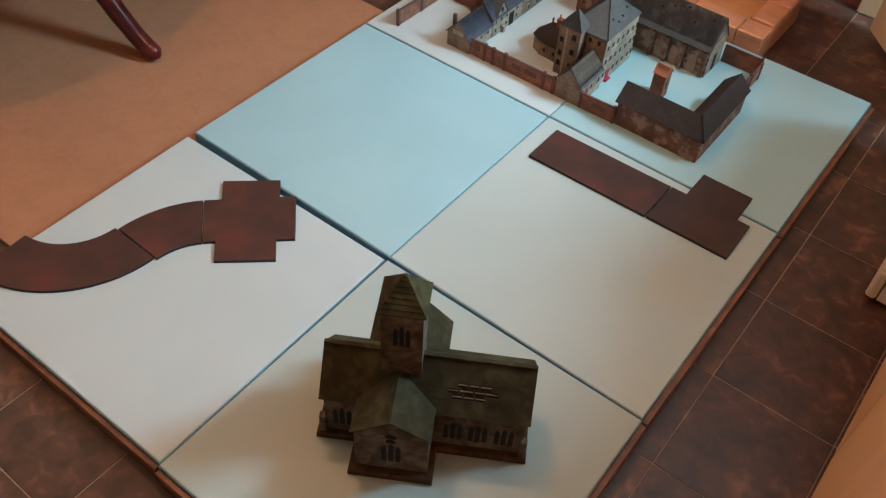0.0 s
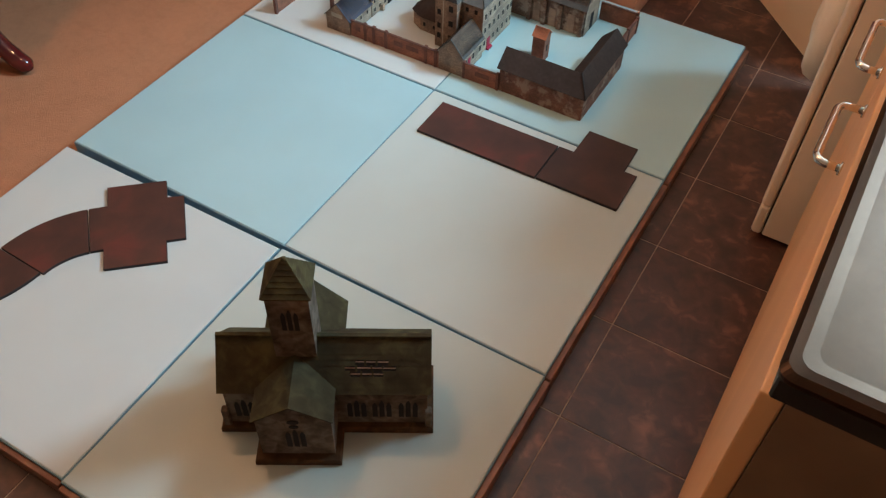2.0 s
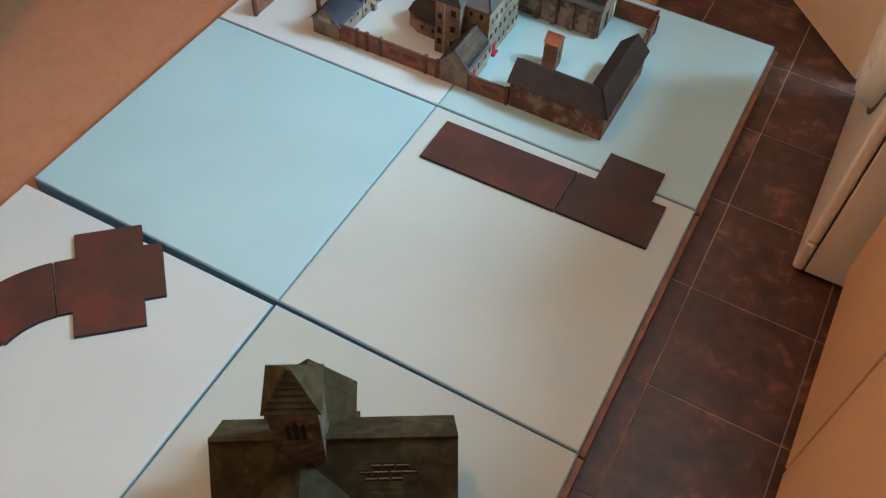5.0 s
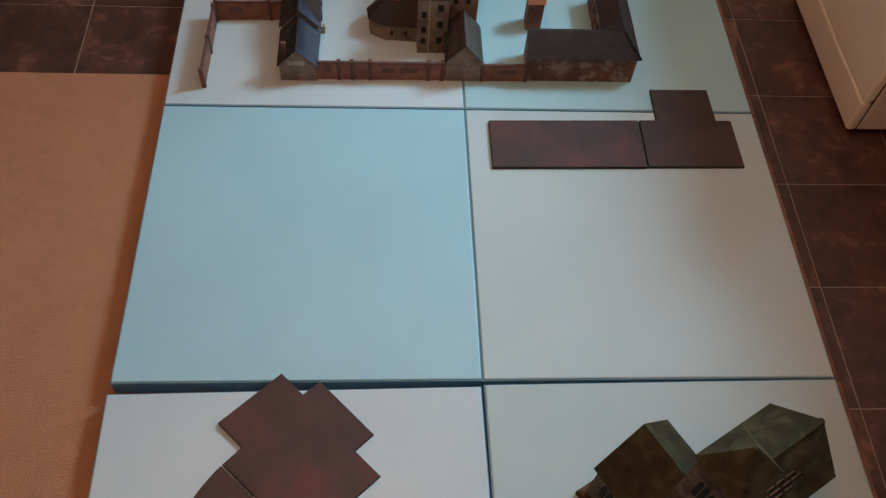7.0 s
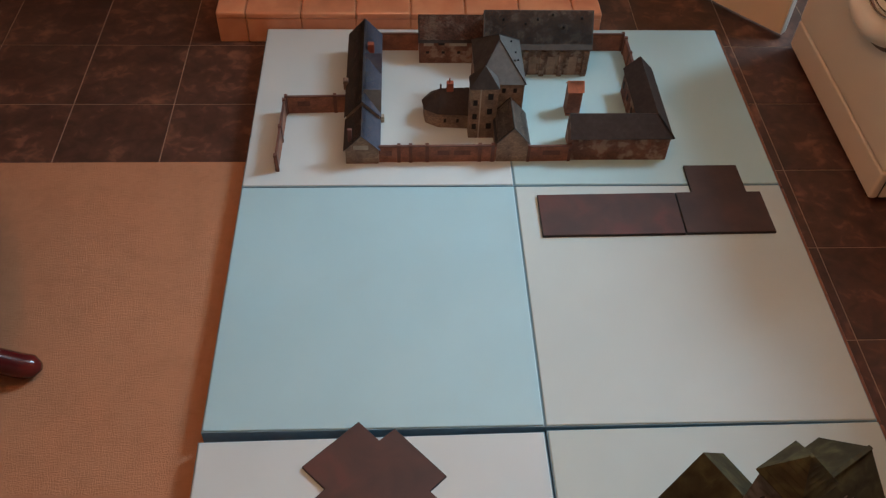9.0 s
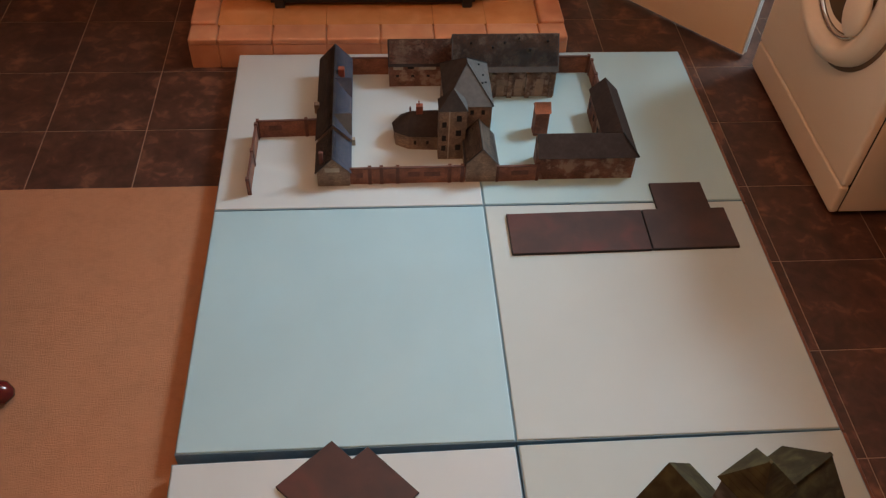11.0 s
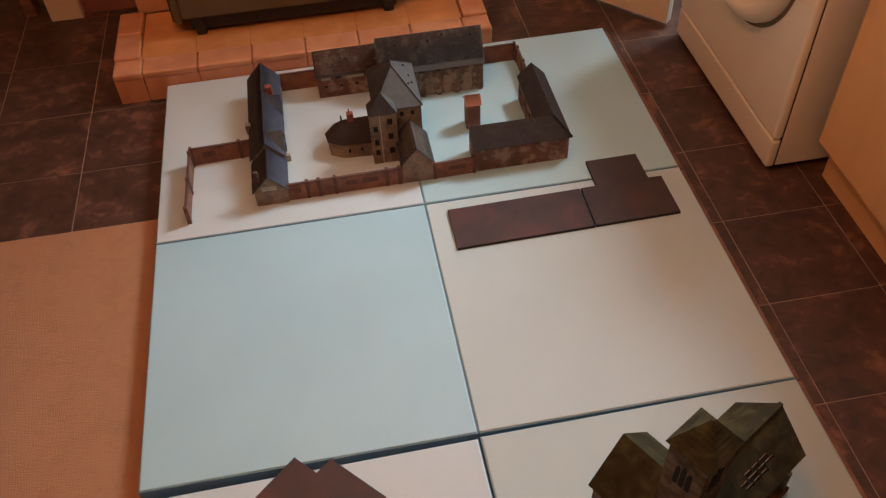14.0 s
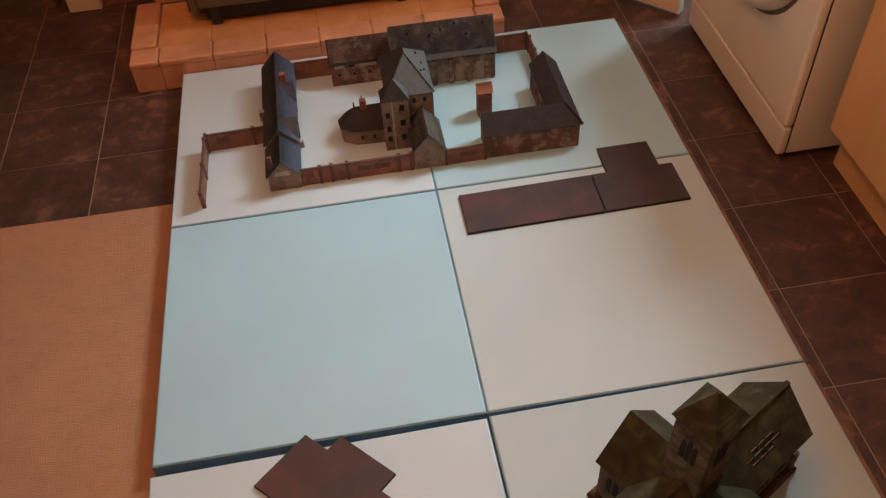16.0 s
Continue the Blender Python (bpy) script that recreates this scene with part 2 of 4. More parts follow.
def prism_bm(points, z0, z1, bevel=0.0):
    """Upright prism over a plan outline."""
    bm = bmesh.new()
    f = bm.faces.new([bm.verts.new((x, y, z0)) for x, y in points])
    ext = bmesh.ops.extrude_face_region(bm, geom=[f])
    top = [g for g in ext["geom"] if isinstance(g, bmesh.types.BMVert)]
    bmesh.ops.translate(bm, verts=top, vec=(0, 0, z1 - z0))
    bmesh.ops.recalc_face_normals(bm, faces=bm.faces)
    if bevel:
        ed = [e for e in bm.edges if all(abs(v.co.z - z1) < 1e-6 for v in e.verts)]
        bmesh.ops.bevel(bm, geom=ed, offset=bevel, segments=1, affect="EDGES")
    return bm


def solid_bm(faces, thick=0.0):
    """A shell of quads or triangles in space, given thickness where asked."""
    bm = bmesh.new()
    seen = {}
    for f in faces:
        vs = []
        for p in f:
            k = tuple(round(c, 6) for c in p)
            if k not in seen:
                seen[k] = bm.verts.new(k)
            vs.append(seen[k])
        bm.faces.new(vs)
    bmesh.ops.recalc_face_normals(bm, faces=bm.faces)
    if thick:
        bm.normal_update()
        if sum(f.normal.z for f in bm.faces) < 0:
            bmesh.ops.reverse_faces(bm, faces=bm.faces)
        old = bm.faces[:]
        ext = bmesh.ops.extrude_face_region(bm, geom=old)
        top = [g for g in ext["geom"] if isinstance(g, bmesh.types.BMVert)]
        n = sum((f.normal for f in old), Vector()).normalized()
        bmesh.ops.translate(bm, verts=top, vec=n * thick)
        bmesh.ops.recalc_face_normals(bm, faces=bm.faces)
    return bm


def tube_bm(points, radii, sides=10):
    """A round bar along points with a radius at each."""
    bm = bmesh.new()
    rings = []
    pts = [Vector(p) for p in points]
    side = None
    for i, p in enumerate(pts):
        d = (pts[min(i + 1, len(pts) - 1)] - pts[max(i - 1, 0)]).normalized()
        if side is None:
            side = d.orthogonal().normalized()
        side = (side - d * side.dot(d)).normalized()
        up = d.cross(side)
        rings.append([bm.verts.new(p + (side * math.cos(a) + up * math.sin(a)) * radii[i]) for a in (2 * math.pi * k / sides for k in range(sides))])
    for a, b in zip(rings, rings[1:]):
        for k in range(sides):
            bm.faces.new((a[k], a[(k + 1) % sides], b[(k + 1) % sides], b[k]))
    bm.faces.new(rings[0][::-1])
    bm.faces.new(rings[-1])
    bmesh.ops.recalc_face_normals(bm, faces=bm.faces)
    for f in bm.faces:
        f.smooth = True
    return bm


def lathe_bm(profile, centre, axis="z", sides=40):
    """A turned form: (radius, height) pairs about an axis through centre."""
    bm = bmesh.new()
    rings = []
    for r, h in profile:
        ring = []
        for k in range(sides):
            a = 2 * math.pi * k / sides
            if axis == "z":
                q = (r * math.cos(a), r * math.sin(a), h)
            else:
                q = (-h, r * math.cos(a), r * math.sin(a))
            ring.append(bm.verts.new(Vector(q) + Vector(centre)))
        rings.append(ring)
    for a, b in zip(rings, rings[1:]):
        for k in range(sides):
            bm.faces.new((a[k], a[(k + 1) % sides], b[(k + 1) % sides], b[k]))
    bmesh.ops.recalc_face_normals(bm, faces=bm.faces)
    for f in bm.faces:
        f.smooth = True
    return bm


# ---- structure of the room ----
def structure(name, bm, mat, label=""):
    return solo(name, bm, mat, label, "", "structure")


floor = structure("floor", box_bm(-3.0, 1.62, -3.0, 2.6, -0.10, -0.0015), M["grout"], "dark slate-effect floor tiles with thin pale joints")
structure("ceiling", box_bm(-3.0, 1.62, -3.0, 2.6, 2.4, 2.5), M["ceiling"], "matt white plaster ceiling")
structure("wall_west", box_bm(-3.1, -3.0, -3.0, 2.6, 0, 2.4), M["wall"])
structure("wall_south", box_bm(-3.0, 1.62, -3.1, -3.0, 0, 2.4), M["wall"])
structure("wall_north", box_bm(-0.90, 0.507, 1.72, 1.82, 0, 2.4), M["red_wall"], "red-brown painted wall beside the fireplace")
structure("wall_north_right", box_bm(1.01, 1.56, 1.745, 1.82, 0, 2.4), M["red_wall"])
structure("wall_north_left", box_bm(-3.0, -1.80, 1.72, 1.82, 0, 2.4), M["red_wall"])
structure("wall_north_lintel", box_bm(-1.80, -0.90, 1.72, 1.82, 2.03, 2.4), M["red_wall"])
structure("wall_hall", box_bm(-3.0, 0.2, 2.06, 2.16, 0, 2.4), M["wall"])
structure("baseboard_hall", box_bm(-3.0, 0.2, 2.035, 2.06, 0, 0.17, 0.004), M["cream"], "dull cream skirting board in the dark hall")
structure("wall_north_far", box_bm(-3.0, 1.62, 2.6, 2.7, 0, 2.4), M["wall"])
structure("wall_east_low", box_bm(1.56, 1.62, -3.0, 2.6, 0, 1.50), M["wall"])
structure("wall_east_high", box_bm(1.56, 1.62, -3.0, 2.6, 2.25, 2.4), M["wall"])
structure("wall_east_side", box_bm(1.56, 1.62, -3.0, 1.06, 1.50, 2.25), M["wall"])
structure("wall_east_end", box_bm(1.56, 1.62, 1.68, 2.6, 1.50, 2.25), M["wall"])
win = thing("window_1", (1.59, 1.37, 1.50), "white-framed kitchen window above the washing machine", "window", kind="structure")
for y0, y1 in ((1.06, 1.09), (1.36, 1.38), (1.65, 1.68)):
    part("window_frame", box_bm(1.57, 1.61, y0, y1, 1.50, 2.25), M["gasket"], win)
part("window_sill", box_bm(1.55, 1.62, 1.06, 1.68, 1.47, 1.499), M["gasket"], win)
for y0, y1 in ((1.091, 1.359), (1.381, 1.649)):
    p = part("pane", box_bm(1.598, 1.602, y0, y1, 1.505, 2.245), M["pane"], win)
    p.visible_shadow = False

# chimney breast faced with buff tiles, door casings either side
breast = thing("wall_chimney_breast", (-0.24, 1.62, 0), "buff glazed tile fireplace surround", "", kind="structure")
part("breast_core", box_bm(-0.685, 0.205, 1.53, 1.72, 0, 2.4), M["grout"], breast)
for (x0, x1) in ((-0.69, -0.592), (0.112, 0.21)):
    for k in range(6):
        part("tile", box_bm(x0, x1, 1.518, 1.53, 0.09 + k * 0.1525, 0.09 + k * 0.1525 + 0.1505, 0.002), M["surround"], breast)
part("fireplace_back", box_bm(-0.590, 0.110, 1.520, 1.53, 0.09, 1.0), M["surround"], breast)
for s, x0, x1 in ((0, -0.985, -0.895), (1, 0.415, 0.505)):
    cas = thing("trim_casing", ((x0 + x1) / 2, 1.71, 0), "cream gloss door casing on a moulded plinth block", "", kind="structure")
    part("plinth_block", box_bm(x0 - 0.006, x1 + 0.004, 1.690, 1.719, 0, 0.185, 0.004), M["cream"], cas)
    part("plinth_cap", box_bm(x0 - 0.003, x1 + 0.002, 1.695, 1.719, 0.185, 0.205, 0.006, 2), M["cream"], cas)
    part("casing", box_bm(x0 + 0.002, x1 - 0.004, 1.700, 1.719, 0.205, 2.05, 0.004), M["cream"], cas)
structure("door_1_post", box_bm(-1.075, -1.040, 1.735, 1.80, 0, 2.03, 0.004), M["timber"], "dark stained door edge in the hall doorway")
bagm = bmesh.new()
bmesh.ops.create_uvsphere(bagm, u_segments=20, v_segments=12, radius=1)
for v in bagm.verts:
    v.co = Vector((-1.40 + 0.20 * v.co.x, 1.96 + 0.07 * v.co.y, 0.36 + 0.17 * v.co.z * (1.0 if v.co.z > 0 else 1.15) - 0.02 * v.co.x))
bag = thing("bag", (-1.40, 1.96, 0.16), "black fabric bag hanging in the dark doorway", "bag")
part("pouch", bagm, M["bag"], bag)
part("strap", tube_bm([(-1.46, 2.03, 0.45), (-1.46, 2.02, 0.80), (-1.40, 2.035, 1.0), (-1.34, 2.02, 0.80), (-1.34, 2.03, 0.45)], [0.008] * 5, 6), M["bag"], bag)

# carpet
carpet = structure("floor_carpet", box_bm(-3.0, 0.03, -0.475, 0.735, -0.003, 0.006, 0.002), M["carpet"], "tan loop-pile carpet with worn flecks")

# ---- foam boards on the floor ----
B = 0.045
boards = [(-0.6120, -0.621, 0.8, "foam_white", "white-painted foam board with a brown timber edge", "near"),
          (0.0010, -0.617, 0.5, "foam_near", "pale blue-green foam board carrying the chapel", "near right"),
          (-0.61, 0.0, 0.0, "foam_cyan", "bare light cyan foam board", ""),
          (0.0, 0.0, 0.0, "foam_cool", "white-painted foam board with a red-brown road", "right"),
          (-0.61, 0.612, 0.0, "foam_white", "white-painted foam board under the model village", ""),
          (0.0, 0.612, 0.0, "foam_pale", "pale cyan foam board under the model farmyard", "right")]


def askew(bm, x, y, turn):
    """Turns a board's part a little about its far left corner."""
    if turn:
        bmesh.ops.rotate(bm, verts=bm.verts, cent=(x, y, 0), matrix=Matrix.Rotation(radians(turn), 3, "Z"))
    return bm


for x0, y0, turn, mat, label, edge in boards:
    t = thing("terrain_board", (x0 + 0.305, y0 + 0.305, 0.0), label, "game board", "square terrain boards")
    d = 0.600 if y0 > 0.5 else 0.6085 if y0 > -0.5 else 0.6015 if x0 < 0 else 0.6090
    px, py = x0, y0 + d
    part("foam_slab", askew(box_bm(x0 + 0.0022, x0 + 0.6078, y0 + 0.0022, y0 + d - 0.0006, 0.014, B, 0.0022, 2), px, py, turn), M[mat], t)
    part("foam_core", askew(box_bm(x0 + 0.0004, x0 + 0.6096, y0 + 0.0004, y0 + d + 0.0008, 0.0065, B - 0.0028), px, py, turn), M["foam_edge"], t, "raw blue foam edge")
    if "near" in edge:
        part("timber_edge", askew(box_bm(x0 + 0.002, x0 + 0.6085, y0 - 0.011, y0, 0.0, 0.036, 0.0015), px, py, turn), M["timber"], t, "brown stained timber edging")
    if "right" in edge:
        part("timber_edge", askew(box_bm(x0 + 0.609, x0 + 0.622, y0 + 0.001, y0 + d, 0.0, 0.034, 0.0015), px, py, turn), M["timber"], t, "brown stained timber edging")

# ---- road tiles ----
RZ = B + 0.007


def road_tile(points, label, mat="road"):
    cx, cy = sum(p[0] for p in points) / len(points), sum(p[1] for p in points) / len(points)
    t = thing("road_tile", (cx, cy, B), label, "road tile", "painted road tiles")
    part("sheet", prism_bm(points, B, RZ - 0.0008), M["road_edge"], t, "dark worn edge")
    part("surface", prism_bm([(cx + (x - cx) * 0.992, cy + (y - cy) * 0.992) for x, y in points], RZ - 0.0008, RZ, 0.0004), M[mat], t)
    return t


def arc_points(p, heading, turn, radius, width=0.126, n=14):
    """Outline of a curved road: centre start, heading in degrees, turn left positive."""
    h = radians(heading)
    s = 1 if turn > 0 else -1
    c = (p[0] - s * radius * math.sin(h), p[1] + s * radius * math.cos(h))
    inner, outer = [], []
    for i in range(n + 1):
        a = h + radians(turn) * i / n - s * math.pi / 2
        for lst, r in ((inner, radius - width / 2), (outer, radius + width / 2)):
            lst.append((c[0] + r * math.cos(a), c[1] + r * math.sin(a)))
    return outer + inner[::-1]


road_tile([(0.047, 0.452), (0.357, 0.456), (0.358, 0.579), (0.047, 0.574)], "long straight dark red-brown road tile")
road_tile([(0.3595, 0.457), (0.556, 0.459), (0.554, 0.581), (0.523, 0.581), (0.521, 0.668), (0.398, 0.667), (0.397, 0.580), (0.3605, 0.579)], "dark brown T-junction road tile lapping a board joint", "road_dark")
road_tile([(-0.427, -0.073), (-0.333, 0.012), (-0.296, -0.026), (-0.269, -0.003), (-0.181, -0.095), (-0.210, -0.122), (-0.170, -0.163), (-0.264, -0.247), (-0.303, -0.208), (-0.322, -0.227), (-0.413, -0.141), (-0.386, -0.114)], "red-brown crossroads tile set askew")
road_tile(arc_points((-0.3690, -0.186), 227.5, 41, 0.2), "short curved red-brown road tile")
road_tile(arc_points((-0.4285, -0.318), 269, -84, 0.199, n=20), "curved red-brown road tile hanging over the board's edge")

# ---- model village in printed card ----
def gable_walls(x0, x1, y0, y1, z0, eave, ridge, axis):
    """Wall shell with two gables; the ridge runs along axis."""
    if axis == "y":
        xm = (x0 + x1) / 2
        f = [(x0, y0, z0), (x1, y0, z0), (x1, y0, eave), (xm, y0, ridge), (x0, y0, eave)]
        b = [(x, y1, z) for x, _, z in f]
    else:
        ym = (y0 + y1) / 2
        f = [(x0, y0, z0), (x0, y1, z0), (x0, y1, eave), (x0, ym, ridge), (x0, y0, eave)]
        b = [(x1, y, z) for _, y, z in f]
    faces = [f, b]
    for i in range(5):
        j = (i + 1) % 5
        faces.append([f[i], f[j], b[j], b[i]])
    return solid_bm(faces)


def roof_slopes(x0, x1, y0, y1, eave, ridge, axis, over=0.005, end=0.003):
    """Outlines of the two slopes, overhanging the walls."""
    if axis == "y":
        m = (x0 + x1) / 2
        k = (ridge - eave) / (x1 - m)
        return [[(m, y0 - end, ridge), (m, y1 + end, ridge), (x + s * over, y1 + end, eave - k * over), (x + s * over, y0 - end, eave - k * over)] for x, s in ((x0, -1), (x1, 1))]
    m = (y0 + y1) / 2
    k = (ridge - eave) / (y1 - m)
    return [[(x0 - end, m, ridge), (x1 + end, m, ridge), (x1 + end, y + s * over, eave - k * over), (x0 - end, y + s * over, eave - k * over)] for y, s in ((y0, -1), (y1, 1))]


def card_house(name, label, x0, x1, y0, y1, eave, ridge, axis, wall, roofs, category="model building", over=0.005):
    t = thing(name, ((x0 + x1) / 2, (y0 + y1) / 2, B), label, category)
    part("wall", gable_walls(x0, x1, y0, y1, B, eave, ridge, axis), M[wall], t)
    for f, mat in zip(roof_slopes(x0, x1, y0, y1, eave, ridge, axis, over), roofs):
        part("roof_slope", solid_bm([f], 0.0015), M[mat], t)
    return t


def wall_patch(t, name, side, at, u0, u1, z0, z1, mat, proud=0.0008, label=""):
    """A printed window, door or pier standing a hair proud of a wall facing side."""
    if side == "x+":
        bm = box_bm(at - 0.001, at + proud, u0, u1, z0, z1)
    elif side == "x-":
        bm = box_bm(at - proud, at + 0.001, u0, u1, z0, z1)
    elif side == "y-":
        bm = box_bm(u0, u1, at - proud, at + 0.001, z0, z1)
    else:
        bm = box_bm(u0, u1, at - 0.001, at + proud, z0, z1)
    return part(name, bm, M[mat], t, label)


def printed_window(t, side, at, u, z, w=0.007, h=0.010):
    if side == "x+":
        wall_patch(t, "window_surround", side, at, u - w * 0.75, u + w * 0.75, z - h * 0.65, z + h * 0.65, "cream_print", 0.0006)
    wall_patch(t, "window", side, at, u - w / 2, u + w / 2, z - h / 2, z + h / 2, "dark", 0.0012)


# row of cottages along the yard: low front end, taller middle with a gabled dormer, long back end
row = card_house("cottage_row", "narrow row of card cottages with blue-grey slate roofs", -0.380, -0.306, 0.684, 0.786, 0.092, 0.132, "y", "stone", ("slate", "slate_blue"))
part("wall", gable_walls(-0.381, -0.305, 0.7865, 1.108, B, 0.104, 0.146, "y"), M["stone"], row)
for f, mat in zip(roof_slopes(-0.381, -0.305, 0.7865, 1.108, 0.104, 0.146, "y"), ("slate", "slate_blue")):
    part("roof_slope", solid_bm([f], 0.0015), M[mat], row)
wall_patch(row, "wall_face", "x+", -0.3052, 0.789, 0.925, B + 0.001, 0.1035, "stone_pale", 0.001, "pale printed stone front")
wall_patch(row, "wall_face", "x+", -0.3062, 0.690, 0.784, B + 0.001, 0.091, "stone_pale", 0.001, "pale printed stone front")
for y in (0.706, 0.735, 0.765):
    printed_window(row, "x+", -0.3050, y, 0.074)
for y in (0.800, 0.825, 0.850, 0.900, 0.960, 1.000, 1.040, 1.080):
    for z in (0.063, 0.088):
        printed_window(row, "x+", -0.3040, y, z)
wall_patch(row, "carriage_door", "x+", -0.304, 0.865, 0.885, B + 0.001, 0.085, "dark", 0.0015)
wall_patch(row, "porch", "x+", -0.304, 0.826, 0.836, B + 0.001, 0.064, "stone_pale", 0.010)
wall_patch(row, "gable_blaze", "y-", 0.684, -0.362, -0.328, 0.088, 0.100, "cream_print", 0.0006, "pale weathered patch on the gable")
for y0, y1, mat in ((0.800, 0.850, "slate_grey"), (0.945, 0.985, "slate_blue")):
    ym, zt = (y0 + y1) / 2, 0.144
    part("dormer_wall", solid_bm([[(-0.3035, y0, 0.104), (-0.3035, y1, 0.104), (-0.3035, ym, zt)], [(-0.343, y0, 0.104), (-0.343, y1, 0.104), (-0.343, ym, zt)],
                                  [(-0.3035, y0, 0.104), (-0.343, y0, 0.104), (-0.343, ym, zt), (-0.3035, ym, zt)], [(-0.3035, y1, 0.104), (-0.343, y1, 0.104), (-0.343, ym, zt), (-0.3035, ym, zt)]]), M["stone_pale"], row)
    for ya in (y0 - 0.003, y1 + 0.003):
        part("dormer_roof", solid_bm([[(-0.300, ya, 0.1025), (-0.300, ym, zt + 0.002), (-0.344, ym, zt + 0.002), (-0.344, ya, 0.1025)]], 0.0012), M[mat], row)
    wall_patch(row, "window", "x+", -0.3035, ym - 0.005, ym + 0.005, 0.110, 0.124, "dark")
part("chimney", box_bm(-0.334, -0.318, 0.990, 1.004, 0.125, 0.152, 0.001), M["brick_orange"], row, "red brick chimney stack")
part("chimney", box_bm(-0.392, -0.380, 0.900, 0.915, 0.085, 0.112, 0.001), M["stone"], row, "stone chimney breast")
part("chimney", box_bm(-0.374, -0.364, 0.695, 0.703, 0.100, 0.136, 0.001), M["brick_dark"], row, "dark chimney stack")

# great house: hipped main block, stair turret, rounded apse and a low cottage wing
gh = thing("great_house", (-0.02, 0.85, B), "tall card manor house with hipped grey roofs and an apse", "model building")
X0, X1, Y0, Y1, EZ, TZ = -0.080, 0.028, 0.798, 0.962, 0.184, 0.242
part("wall", box_bm(X0, X1, Y0, Y1, B, EZ), M["stone"], gh)
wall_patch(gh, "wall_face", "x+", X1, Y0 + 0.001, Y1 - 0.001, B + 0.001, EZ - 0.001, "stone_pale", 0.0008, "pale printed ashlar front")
o = 0.004
xm = (X0 + X1) / 2
ra, rb = (xm, 0.884, TZ), (xm, 0.906, TZ)
c = [(X0 - o, Y0 - o, EZ), (X1 + o, Y0 - o, EZ), (X1 + o, Y1 + o, EZ), (X0 - o, Y1 + o, EZ)]
# east and south slopes paler, west and north darker: lighting put into the slate colour
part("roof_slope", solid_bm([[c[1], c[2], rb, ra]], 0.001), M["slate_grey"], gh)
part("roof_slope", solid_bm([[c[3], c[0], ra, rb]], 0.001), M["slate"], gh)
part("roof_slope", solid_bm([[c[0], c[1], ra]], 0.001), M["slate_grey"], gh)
for p, q in ((c[0], ra), (c[1], ra), (c[2], rb), (c[3], rb), (ra, rb)):
    part("ridge_strip", tube_bm([(p[0], p[1], p[2] + 0.001), (q[0], q[1], q[2] + 0.001)], [0.0012, 0.0012], 5), M["slate"], gh)
for x, y in ((0.008, 0.850), (0.014, 0.890), (0.006, 0.922), (0.018, 0.866)):
    zr = EZ + (TZ - EZ) * (X1 + o - x) / (X1 + o - xm)
    part("roof_vent", box_bm(x - 0.002, x + 0.002, y - 0.0015, y + 0.0015, zr, zr + 0.004), M["dark"], gh)
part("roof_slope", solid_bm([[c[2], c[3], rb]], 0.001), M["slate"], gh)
for y in (0.812, 0.836, 0.860, 0.884, 0.910, 0.936, 0.955):
    for z in (0.072, 0.112, 0.152):
        if not (z < 0.08 and 0.82 < y < 0.85):
            printed_window(gh, "x+", X1 + 0.0008, y, z, 0.008, 0.014)
wall_patch(gh, "door", "x+", X1 + 0.0008, 0.826, 0.842, B + 0.001, 0.078, "red_print", 0.0014, "red printed door")
part("door_step", box_bm(X1 + 0.001, X1 + 0.009, 0.823, 0.845, B + 0.0005, B + 0.006), M["red_print"], gh)
for x in (-0.040, -0.018, 0.008):
    printed_window(gh, "y-", Y0, x, 0.165, 0.008, 0.012)
# stair turret
part("turret", box_bm(-0.096, -0.033, 0.772, 0.815, B, 0.190), M["stone"], gh)
ap = (-0.0645, 0.797, 0.236)
tc = [(-0.0985, 0.7695, 0.190), (-0.0305, 0.7695, 0.190), (-0.0305, 0.8175, 0.190), (-0.0985, 0.8175, 0.190)]
for i in range(4):
    # only the east face takes the paler slate, as its lit side
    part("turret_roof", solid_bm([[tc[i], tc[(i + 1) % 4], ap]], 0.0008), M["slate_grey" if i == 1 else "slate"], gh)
for x, z in ((-0.050, 0.168), (-0.050, 0.125), (-0.050, 0.082)):
    printed_window(gh, "y-", 0.772, x, z, 0.012, 0.016)
wall_patch(gh, "quoin", "y-", 0.772, -0.074, -0.071, B + 0.001, 0.19, "cream_print", 0.0008)
for z in (0.080, 0.110, 0.150):
    printed_window(gh, "y-", 0.772, -0.084, z, 0.010, 0.015)
# apse, five-sided, with hipped roof and red chimney
apse = [(-0.086, 0.805), (-0.165, 0.810), (-0.196, 0.828), (-0.200, 0.860), (-0.178, 0.890), (-0.060, 0.900), (-0.060, 0.805)]
part("apse_wall", prism_bm(apse, B, 0.088), M["stone"], gh, "low rounded stone apse")
peak1, peak2 = (-0.160, 0.853, 0.128), (-0.060, 0.853, 0.132)
big = [((x + 0.11) * 1.05 - 0.11, (y - 0.853) * 1.08 + 0.853, 0.0875) for x, y in apse]
for i in range(5):
    j = i + 1
    if i == 0:
        f = [big[0], big[1], peak1, peak2]
    elif i == 4:
        f = [big[4], big[5], peak2, peak1]
    else:
        f = [big[i], big[j], peak1]
    part("apse_roof", solid_bm([f], 0.0008), M["slate_brown"], gh)
part("chimney", box_bm(-0.146, -0.130, 0.846, 0.860, 0.120, 0.146, 0.0008), M["brick_orange"], gh, "red brick chimney stack")
part("chimney_pot", box_bm(-0.141, -0.138, 0.851, 0.854, 0.146, 0.158), M["brick_orange"], gh)
part("finial", box_bm(-0.162, -0.158, 0.851, 0.855, 0.127, 0.140), M["brick_dark"], gh)
